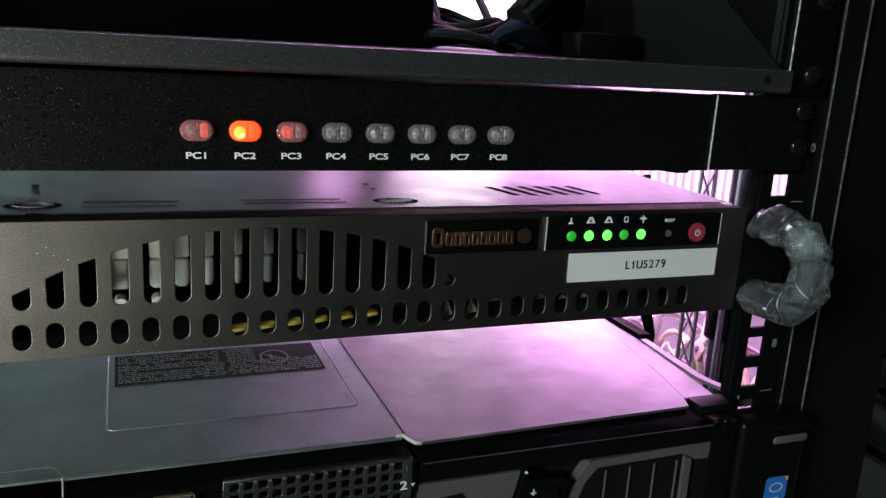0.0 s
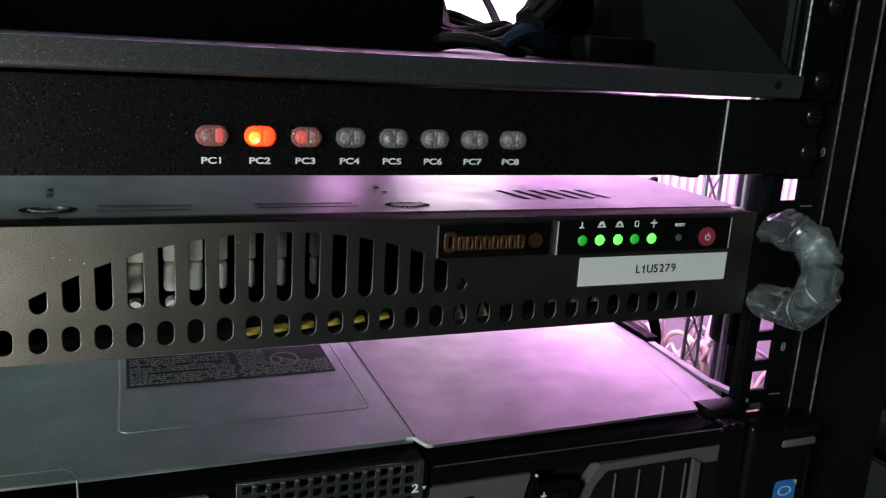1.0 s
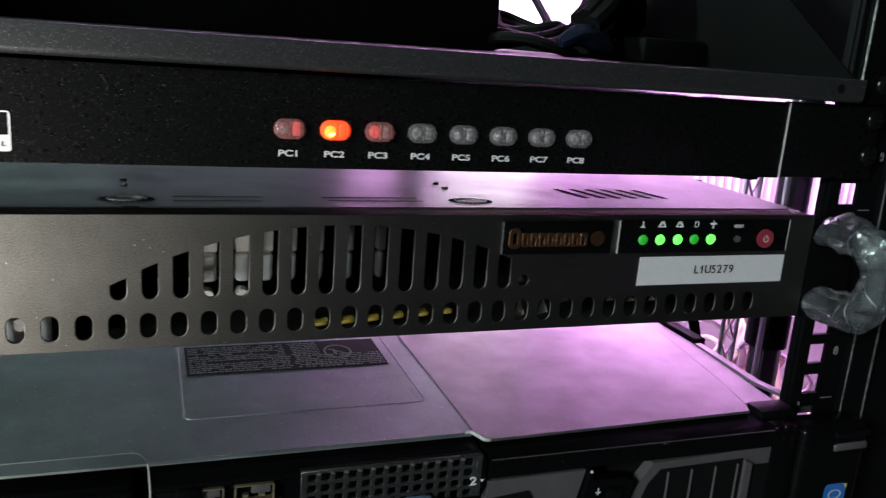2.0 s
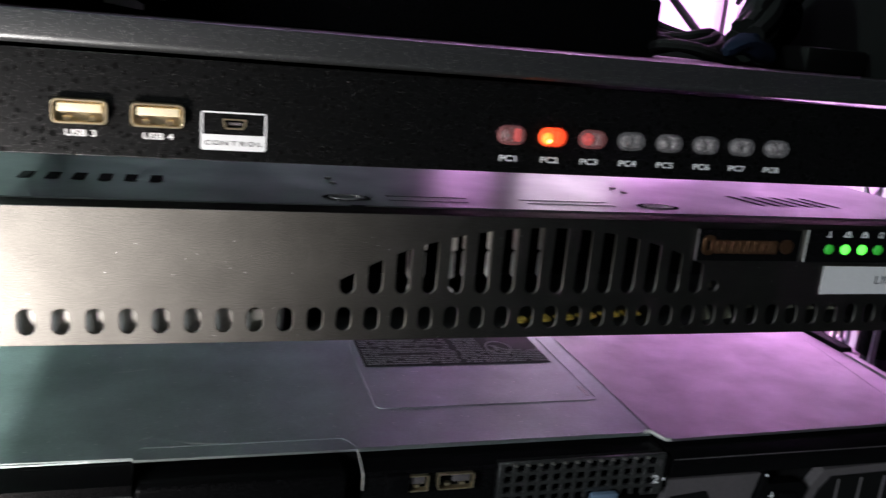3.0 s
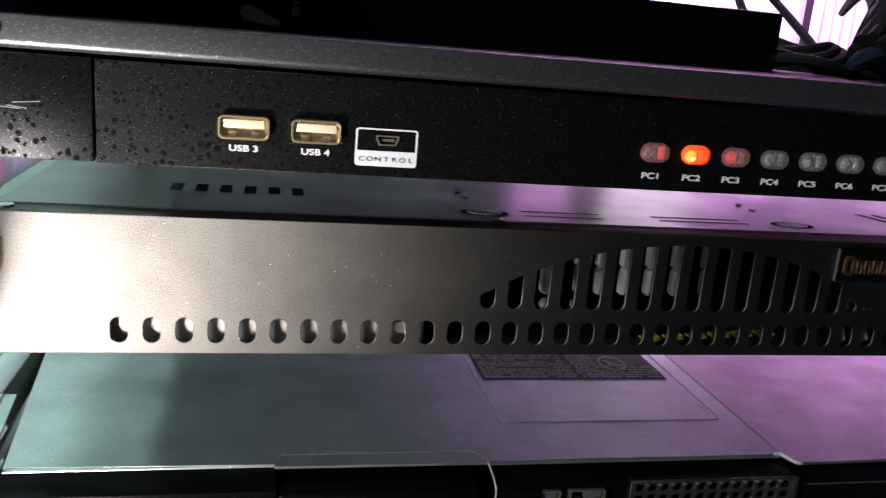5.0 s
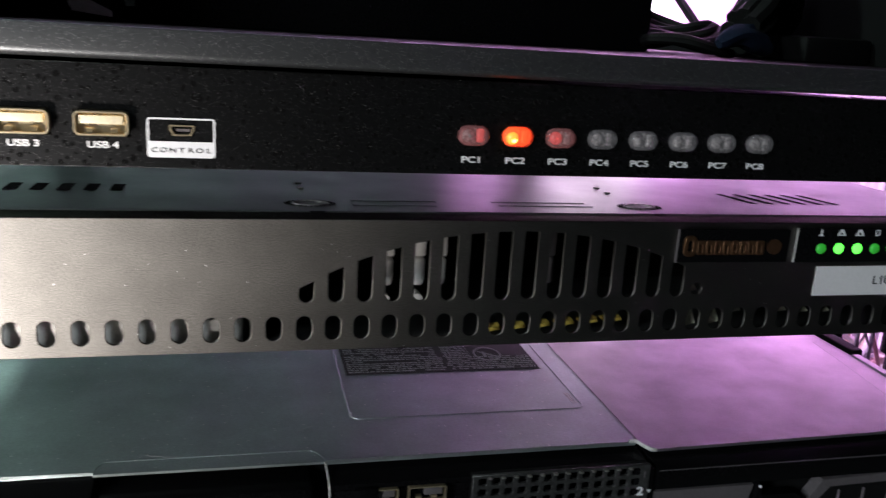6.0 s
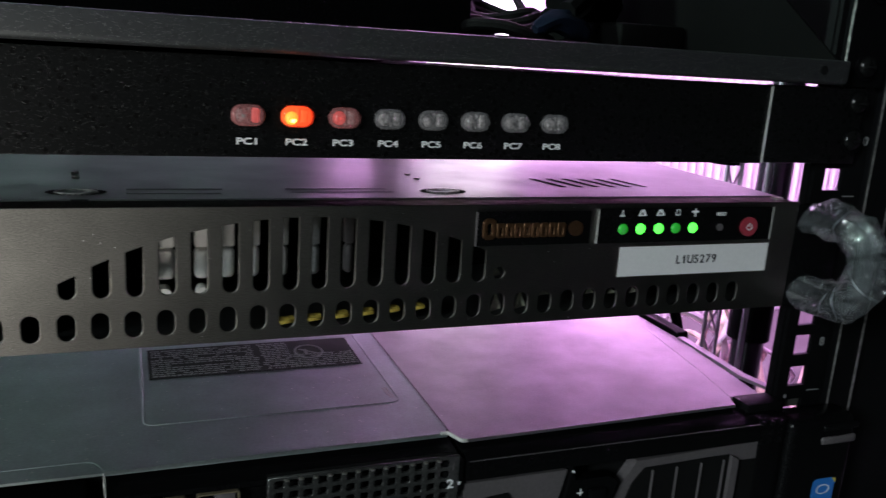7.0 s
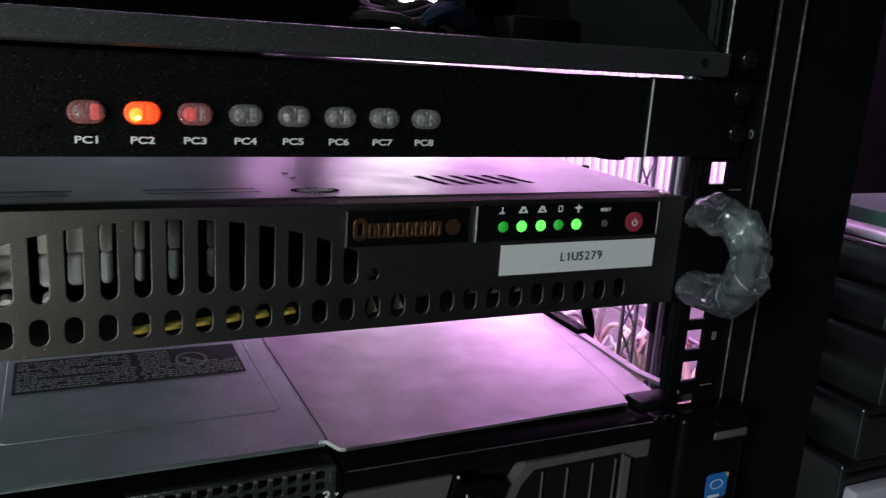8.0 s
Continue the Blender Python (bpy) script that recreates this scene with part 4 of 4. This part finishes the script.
part("bay_arrow", prism([(0.0688, 0.3924), (0.0704, 0.3924), (0.0696, 0.3910)], "y", -0.0095, -0.0093), M_INK, low)
part("number_plate_back", box(0.0632, 0.0712, -0.0092, -0.0050, 0.3880, 0.4010, 0.0003), M_BLACK, low)
part("service_tag", box(0.0380, 0.0490, -0.0122, -0.0092, 0.3860, 0.3886, 0.0006), material("pale_blue_plastic", (0.13, 0.20, 0.29), 0.5, grain=0.1), low, "light blue pull tag")
part("tag_tray", box(0.0250, 0.0600, -0.0118, -0.0050, 0.3838, 0.3862, 0.0006), M_BLACK, low)
# drive bays
part("bay_beam", prism([(0.0012, T - 0.0030), (-0.0065, T - 0.0034), (-0.0098, T - 0.0048), (-0.0105, T - 0.0070), (-0.0100, T - 0.0125), (0.011, T - 0.0125), (0.011, T - 0.0030)], "x", 0.0722, 0.2080), M_BLACK, low, "worn black beam over the drive bays")
part("bay_floor", box(0.0722, 0.2160, -0.0030, 0.0110, 0.3300, 0.3925), M_DARK, low)
car = part("drive_carrier", prism([(0.0725, 0.3500), (0.0725, 0.3905), (0.1155, 0.3905), (0.1140, 0.3840), (0.1060, 0.3500)], "y", -0.0085, -0.0032), M_GREY, low, "grey plastic drive carrier")
# carrier recesses are dark sheets on the face, painted as their shade
part("carrier_recess_shade", prism([(0.0745, 0.3500), (0.0745, 0.3830), (0.0905, 0.3845), (0.0925, 0.3815), (0.0925, 0.3500)], "y", -0.0090, -0.0084), M_DARK, car)
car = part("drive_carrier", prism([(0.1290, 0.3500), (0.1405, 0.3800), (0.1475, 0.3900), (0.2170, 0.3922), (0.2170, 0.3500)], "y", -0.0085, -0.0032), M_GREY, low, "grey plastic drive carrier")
part("carrier_recess_shade", prism([(0.1345, 0.3500), (0.1462, 0.3810), (0.1515, 0.3868), (0.1935, 0.3876), (0.1935, 0.3500)], "y", -0.0090, -0.0084), M_DARK, car)
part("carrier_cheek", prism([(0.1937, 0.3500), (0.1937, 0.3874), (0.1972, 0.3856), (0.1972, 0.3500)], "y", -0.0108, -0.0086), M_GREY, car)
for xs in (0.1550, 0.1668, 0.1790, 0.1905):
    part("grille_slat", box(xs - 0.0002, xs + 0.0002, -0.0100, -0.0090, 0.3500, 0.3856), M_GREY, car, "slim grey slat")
part("side_recess_shade", box(0.1990, 0.2150, -0.0090, -0.0084, 0.3500, 0.3838), M_DARK, car)
part("worn_edge", box(0.0730, 0.2070, -0.0100, -0.0094, T - 0.0049, T - 0.0047), M_GREY, low, "grey scuffs along the beam edge")
latch = part("carrier_latch", prism([(0.1075, 0.3500), (0.1152, 0.3850), (0.1165, 0.3925), (0.1180, 0.3870), (0.1330, 0.3870), (0.1375, 0.3840), (0.1280, 0.3500)], "y", -0.0112, -0.0060), M_BLACK, low)
part("latch_mark", box(0.1195, 0.1219, -0.0115, -0.0111, 0.3812, 0.3816), M_INK, latch)
part("latch_mark", box(0.1205, 0.1209, -0.0115, -0.0111, 0.3802, 0.3832), M_INK, latch)
part("latch_tip", disc((0.1165, -0.0114, 0.3912), 0.0006, 0.0006, "y", 10), M_INK, latch)
part("release_key", box(0.1245, 0.1318, -0.0128, -0.0110, 0.3785, 0.3826, 0.0006), M_FRAME, latch)
# right corner block with rivets, slam latch and sticker
part("corner_block", box(0.2060, 0.2250, -0.0020, 0.0090, 0.3900, T + 0.0004, 0.0010), M_FRAME, low)
for k in range(9):
    part("rivet", disc((0.2080 + (k % 3) * 0.0048, -0.0102, 0.4005 - (k // 3) * 0.0042), 0.0011, 0.0010, "y", 10), M_FRAME, low)
part("corner_face", box(0.2080, 0.2215, -0.0100, 0.0100, 0.3500, T - 0.0030, 0.0012), M_BLACK, low)
slam = part("slam_latch", box(0.2215, 0.2590, -0.0130, 0.0030, 0.3300, 0.4010, 0.0040, 4), M_BLACK, low, "glossy black slam latch ear")
part("latch_lip", box(0.2385, 0.2588, -0.0142, -0.0110, 0.3950, 0.3978, 0.0010, 3), M_FRAME, slam)
part("latch_pull", box(0.2390, 0.2582, -0.0140, -0.0110, 0.3882, 0.3920, 0.0012, 3), M_GREY, slam)
stick = plate("round_sticker", [rounded(0.2448, 0.3655, 0.0122, 0.0122, 0.0020, 5)], 0.0003, M_BLUE, slam, Matrix.Translation((0, -0.0132, 0)) @ UPRIGHT, "blue square sticker with a pale ring")
plate("sticker_ring", [[(0.2446 + r * math.cos(radians(a)), 0.3664 + 0.62 * r * math.sin(radians(a))) for a in range(0, 360, 15)] for r in (0.0038, 0.0032)], 0.0001, M_PAPER, stick, Matrix.Translation((0, -0.0135, 0)) @ UPRIGHT)
part("sticker_corner", prism([(0.2488, 0.3714), (0.2508, 0.3714), (0.2508, 0.3690)], "y", -0.0137, -0.0134), M_YELLOW, stick)
part("sticker_bar", box(0.2405, 0.2470, -0.0136, -0.0133, 0.3600, 0.3612), M_PAPER, stick)

# slide rails beside the lower server
def slide_rail(sign, label):
    r = thing("slide_rail", label, "rail", "server slide rails")
    def rail_box(x0, x1, *rest):
        a, b = sorted((sign * x0, sign * x1))
        return box(a, b, *rest)
    # left rail takes the paler lid steel to paint its lit top
    ra, rb, top, skin = (0.2385, 0.2402, T - 0.012, M_STEEL) if sign > 0 else (0.2338, 0.2455, T - 0.0004, M_LID)
    part("outer_rail", rail_box(ra, rb, 0.071, 0.70, 0.360, top, 0.0010), skin, r)
    if sign < 0:
        part("rail_edge", rail_box(ra + 0.0004, rb - 0.0004, 0.0700, 0.0709, top - 0.0014, top - 0.0002, 0.0002), M_TIN, r, "pale tin strip along the front edge")
    part("inner_rail", rail_box(0.2215, 0.2275, 0.006, 0.60, 0.362, T - 0.0060, 0.0012), M_STEEL, r)
    part("rail_web", rail_box(0.2200, 0.2395, 0.065, 0.70, 0.362, 0.368), M_FRAME, r)
    part("rail_bracket", rail_box(0.2280, 0.2440, 0.0064, 0.012, 0.398, 0.4062, 0.0006), M_TIN, r)
    return r


slide_rail(-1, "galvanised slide rail beside the lower server")
slide_rail(1, "galvanised slide rail behind the square-hole post")

# ---------- on the shelf ----------
desk = thing("flat_equipment_case", "flat black equipment case with a small metal cam latch", "case", at=(0.122, 0.138, L1 - 0.0006))
body = part("case_body", box(-0.342, 0, 0, 0.24, 0, 0.0295, 0.0015), M_BLACK, desk)
# light grey in place of metal, painted as the light on the latch
cam_latch = part("cam_latch", disc((-0.268, -0.0015, 0.0068), 0.0030, 0.0030, "y", 20), M_ZINC, desk, "small cam latch in light grey")
plate("latch_arm", [[(-0.270, 0.0092), (-0.266, 0.0094), (-0.2548, 0.0042), (-0.2548, 0.0018), (-0.270, 0.0036)]], 0.0010, M_ZINC, cam_latch, Matrix.Translation((0, -0.0008, 0)) @ UPRIGHT)
plate("lock_mark", [rounded(-0.2478, 0.0086, 0.0036, 0.0040, 0.0004, 2)], 0.0002, M_FAINT, desk, Matrix.Translation((0, -0.0002, 0)) @ UPRIGHT)
plate("lock_mark", [rounded(-0.2478, 0.0112, 0.0024, 0.0036, 0.0011, 4), rounded(-0.2478, 0.0108, 0.0014, 0.0028, 0.0006, 4)], 0.0002, M_FAINT, desk, Matrix.Translation((0, -0.0003, 0)) @ UPRIGHT)
blk = tagged(part("black_box", box(0.186, 0.2235, 0.100, 0.20, L1 - 0.0006, L1 + 0.012, 0.002), M_MATT), "low black box on the shelf behind the cables", "box")
desk.rotation_euler = (0, 0, radians(6))

coil = thing("cable_coil", "black power cables coiled on the shelf", "cable")
rng = random.Random(3)
for k in range(5):
    cx, cy, cz = 0.142 + 0.004 * k, 0.145 + 0.010 * k, L1 + 0.0040 + 0.0020 * k
    rx, ry = 0.024 - 0.002 * k, 0.030
    pts = [(cx + rx * math.cos(a) * (1 + rng.uniform(-0.1, 0.1)), cy + ry * math.sin(a), cz + 0.003 * math.sin(2 * a + k) + 0.003 * (1 + math.sin(a)) * (k > 1)) for a in [2 * math.pi * i / 12 for i in range(12)]]
    part("cable_loop", tube(pts, 0.0029, 8, closed=True), M_CABLE, coil)
for pts in ([(0.130, 0.15, 0.5560), (0.150, 0.22, 0.5800), (0.165, 0.32, 0.640), (0.10, 0.42, 0.72)],
            [(0.170, 0.17, 0.5620), (0.185, 0.26, 0.6000), (0.17, 0.36, 0.66), (0.21, 0.45, 0.74)],
            [(0.200, 0.16, 0.5600), (0.260, 0.26, 0.6050), (0.33, 0.38, 0.600), (0.40, 0.45, 0.64)]):
    part("loose_cable", tube(pts, 0.0026, 8), M_CABLE, coil)
bundle = thing("cable_bundle", "bundled black cables tied with a dark blue strap", "cable")
for k in range(7):
    a = 2 * math.pi * k / 7
    dy, dz = 0.010 * math.cos(a), 0.010 * math.sin(a)
    part("cable_strand", tube([(0.160, 0.118 + dy, 0.5640 + dz * 0.7), (0.172, 0.125 + dy, 0.5720 + dz), (0.182, 0.135 + dy, 0.5860 + dz), (0.190, 0.150 + dy, 0.5820 + dz), (0.196, 0.165 + dy, 0.5650 + dz * 0.7)], 0.0048, 8), M_CABLE, bundle)
for k in range(6):
    dy, dz = 0.008 * math.cos(k * 2.1), 0.0068 * k
    part("cable_strand", tube([(0.166, 0.124 + dy, 0.5580 + dz * 0.5), (0.178, 0.128 + dy, 0.5680 + dz), (0.194, 0.136 + dy, 0.5720 + dz), (0.208, 0.150 + dy, 0.5660 + dz * 0.9), (0.214, 0.172 + dy, 0.5580 + dz * 0.6)], 0.0050, 8), M_CABLE, bundle)
part("blue_strap", tube([(0.142, 0.106, 0.5572), (0.154, 0.108, 0.5620), (0.166, 0.110, 0.5595), (0.174, 0.112, 0.5550)], lambda t: 0.0022 + 0.0036 * math.sin(math.pi * t) ** 0.6, 16, jitter=0.35), M_BLUE_CLOTH, bundle, "dark blue fabric strap")

# ---------- behind the rack ----------
lamp = thing("panel_lamp", "bright pinkish white panel lamp on a stand", "lamp")
part("lamp_panel", box(0.45, 0.62, 1.10, 1.13, 0.42, 1.15, 0.01), M_LAMP, lamp)
part("lamp_stand", box(0.535, 0.575, 1.131, 1.16, 0.0, 1.10, 0.003), M_FRAME, lamp)
part("lamp_foot", box(0.44, 0.67, 1.05, 1.25, 0.0, 0.015, 0.003), M_FRAME, lamp)
# batten out of sight, added to carry the purple light
batten = thing("light_batten", "unseen lilac batten added for the purple light, hung from the ceiling", "lamp")
part("batten_body", box(0.02, 1.48, 0.77, 0.83, 1.80, 1.84, 0.006), M_LILAC, batten)
for x in (0.1, 1.0):
    part("hanging_rod", disc((x, 0.80, 2.17), 0.004, 0.66, "z", 10), M_LILAC, batten)
corr = []
for k in range(61):
    corr.append((0.85 + k * 0.0106, 1.15 + (0.012 if k % 2 else 0.0)))
corr += [(1.486, 1.18), (0.85, 1.18)]
tagged(part("corrugated_screen", prism(corr, "z", 0.0, 0.84), M_WALL, smooth=False), "pale corrugated screen standing behind the rack", "screen")
colm = thing("round_column", "dark round metal column with a collar", "column")
part("shaft", disc((0.480, 0.30, 0.55), 0.0135, 1.10, "z", 24), material("dark_chrome", (0.10, 0.09, 0.11), 0.22, 0.9, grain=0.1, stain=0.2), colm)
part("pale_strip", box(0.4585, 0.4630, 0.284, 0.288, 0.012, 1.05, 0.001), M_LILAC, colm, "pale strip along the column")
part("collar", disc((0.480, 0.30, 0.330), 0.0185, 0.045, "z", 24), M_BLACK, colm)
part("foot_plate", disc((0.480, 0.30, 0.006), 0.06, 0.012, "z", 24), M_BLACK, colm)
def lattice(x0, x1, y, r, step):
    """Pale lattice stand: two uprights with crossed bars."""
    tower = thing("lattice_tower", "pale lattice stand of crossed slim bars", "stand", "lattice stands")
    for x in (x0, x1):
        part("upright", box(x - r, x + r, y - r, y + r, 0.0, 0.50, r * 0.2), M_LILAC, tower)
    for k in range(int(0.48 / step)):
        z = 0.01 + k * step
        for a, b in ((z, z + step), (z + step, z)):
            part("brace", tube([(x0, y, a), ((x0 + x1) / 2, y, (a + b) / 2), (x1, y, b)], r * 0.8, 6), M_LILAC, tower)


lattice(0.4350, 0.4500, 0.306, 0.0014, 0.030)
lattice(0.4960, 0.5260, 0.330, 0.0017, 0.044)
pole = thing("white_pole", "slim pale upright pole", "pole")
part("pole_shaft", disc((0.945, 0.80, 0.62), 0.016, 1.24, "z", 20), M_WALL, pole)
rcab = thing("hanging_cable", "thin black cable hanging behind the rack", "cable")
for dx, dy in ((0.0, 0.0), (0.0065, 0.006)):
    part("cable_run", tube([(0.296 + dx, 0.19 + dy, 0.475), (0.301 + dx, 0.19 + dy, 0.425), (0.306 + dx, 0.19 + dy, 0.388), (0.315 + dx, 0.19 + dy, 0.362), (0.322 + dx, 0.20 + dy, 0.335), (0.330 + dx, 0.22 + dy, 0.20), (0.335 + dx, 0.24 + dy, 0.006)], 0.0026, 8), M_CABLE, rcab)

# added dark mass that keeps the purple wall out of view and reflections
tall = thing("blocking_cabinet", "tall dark cabinet added behind the rack to block the purple wall", "cabinet")
part("cabinet_body", box(1.02, 2.45, 1.20, 1.46, 0.02, 2.05, 0.004), M_FRAME, tall)
part("cabinet_plinth", box(1.06, 2.42, 1.22, 1.44, 0.0, 0.02), M_FRAME, tall)

# added: shuts off the purple wall and lends the steel covers its green
pale = thing("reflection_cabinet", "tall pale green cabinet added behind the rack to colour reflections", "cabinet")
part("cabinet_body", box(-1.40, 0.24, 0.95, 1.36, 0.02, 2.05, 0.004), M_PALE, pale)
part("cabinet_plinth", box(-1.37, 0.21, 0.98, 1.33, 0.0, 0.02), M_FRAME, pale)
part("door_gap", box(-0.672, -0.668, 0.9485, 0.9496, 0.06, 2.0), M_DARK, pale)
heap = thing("cable_heap", "heap of pale tangled cables on the floor", "cable")
hr = random.Random(11)
for k in range(26):
    x, y = 0.47 + 0.015 * k, 0.62 + hr.uniform(-0.04, 0.04)
    pts = [(x + hr.uniform(-0.06, 0.06), y + hr.uniform(-0.05, 0.05), 0.02 + hr.uniform(0.0, 0.22) * (1 - abs(q - 3) / 4)) for q in range(7)]
    part("cable_run", tube([(x, y, 0.006)] + pts + [(x + 0.05, y, 0.006)], 0.003 + 0.001 * (k % 4), 8), M_PINKISH if k % 3 else M_LILAC, heap)

# round end of unknown kind; the tube behind is added to carry it
duct = thing("round_object", "unidentified pale pinkish round end with a dark centre mark", "pipe")
part("support_tube", disc((-0.324, 0.645, 0.440), 0.0155, 0.605, "y", 32), M_PALE, duct)
part("end_cap", disc((-0.324, 0.338, 0.440), 0.0168, 0.012, "y", 32, r2=0.0168), material("pink_cap_plastic", (0.62, 0.42, 0.47), 0.5, grain=0.06, stain=0.15, stain_scale=60), duct, "pink plastic end cap")
part("centre_mark", disc((-0.324, 0.3317, 0.441), 0.0016, 0.0006, "y", 14), M_DARK, duct)
# neighbouring equipment beyond the frame
unit = thing("equipment_stack", "stack of dark equipment beside the rack", "equipment")
for z0, z1, y0 in ((0.436, 0.458, 0.012), (0.411, 0.4335, 0.022), (0.370, 0.4085, 0.016), (0.333, 0.3665, 0.024), (0.10, 0.328, 0.030)):
    part("stack_unit", box(0.386, 0.90, y0, 0.12, z0, z1, 0.003, 3), M_STACK, unit)
    part("unit_trim", box(0.390, 0.89, y0 - 0.002, y0 - 0.0002, z1 - 0.006, z1 - 0.0050), M_BLACK, unit)
# lilac slab puts the purple light on the stack's top into colour
part("lit_top_rim", box(0.388, 0.62, 0.006, 0.11, 0.4582, 0.4640, 0.0026, 4), M_LILAC, unit, "lilac slab painted as the purple-lit top edge")
part("stack_spine", box(0.395, 0.89, 0.05, 0.11, 0.10, 0.45), M_DARK, unit)
part("pale_front", box(0.388, 0.46, 0.020, 0.0295, 0.20, 0.316, 0.002), M_LILAC, unit)
part("stack_base", box(0.40, 0.88, 0.03, 0.11, 0.0, 0.10), M_BLACK, unit)
tagged(part("flat_box", box(0.402, 0.480, 0.030, 0.100, 0.4640, 0.4725, 0.0008), material("dark_green_card", (0.02, 0.07, 0.045), 0.5, grain=0.1, stain=0.2)), "flat dark green box on the equipment stack", "box")
wire = thing("hanging_wire", "pale lilac wire hanging over the equipment stack", "cable")
part("wire_run", tube([(0.352, 0.014, 0.535), (0.366, 0.016, 0.510), (0.380, 0.014, 0.470), (0.386, 0.006, 0.448), (0.384, -0.002, 0.40), (0.40, 0.004, 0.32), (0.42, 0.0, 0.012), (0.46, 0.0, 0.002)], 0.0012, 8), M_LILAC, wire)

# ---------- unseen lamp bodies added for the lights ahead of and beside the rack ---
work = thing("near_lamp_body", "unseen square lamp body added behind the close light", "lamp")
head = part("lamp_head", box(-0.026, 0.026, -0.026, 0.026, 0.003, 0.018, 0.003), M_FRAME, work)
head.matrix_local = look(NEAR_EYE, NEAR_AIM)
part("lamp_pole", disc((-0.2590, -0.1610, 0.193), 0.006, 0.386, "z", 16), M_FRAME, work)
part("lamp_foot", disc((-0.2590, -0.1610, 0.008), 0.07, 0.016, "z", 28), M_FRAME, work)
side = thing("side_lamp_body", "unseen square lamp body added behind the left light", "lamp")
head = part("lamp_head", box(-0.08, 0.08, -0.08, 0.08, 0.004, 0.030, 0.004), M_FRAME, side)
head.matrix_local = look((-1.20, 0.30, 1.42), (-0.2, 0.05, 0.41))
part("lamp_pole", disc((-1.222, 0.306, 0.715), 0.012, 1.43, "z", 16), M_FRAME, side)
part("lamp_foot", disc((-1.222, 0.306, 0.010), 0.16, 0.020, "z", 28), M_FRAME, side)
# panel body added only to go with the fill above
fill_body = thing("fill_light_body", "unseen upright panel added behind the fill light", "lamp")
head = part("lamp_head", box(-0.26, 0.26, -0.41, 0.41, 0.004, 0.034, 0.004), M_FRAME, fill_body)
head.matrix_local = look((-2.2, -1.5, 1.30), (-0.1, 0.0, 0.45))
part("lamp_pole", disc((-2.225, -1.518, 0.60), 0.02, 1.20, "z", 16), M_FRAME, fill_body)
part("lamp_foot", disc((-2.225, -1.518, 0.012), 0.20, 0.024, "z", 28), M_FRAME, fill_body)
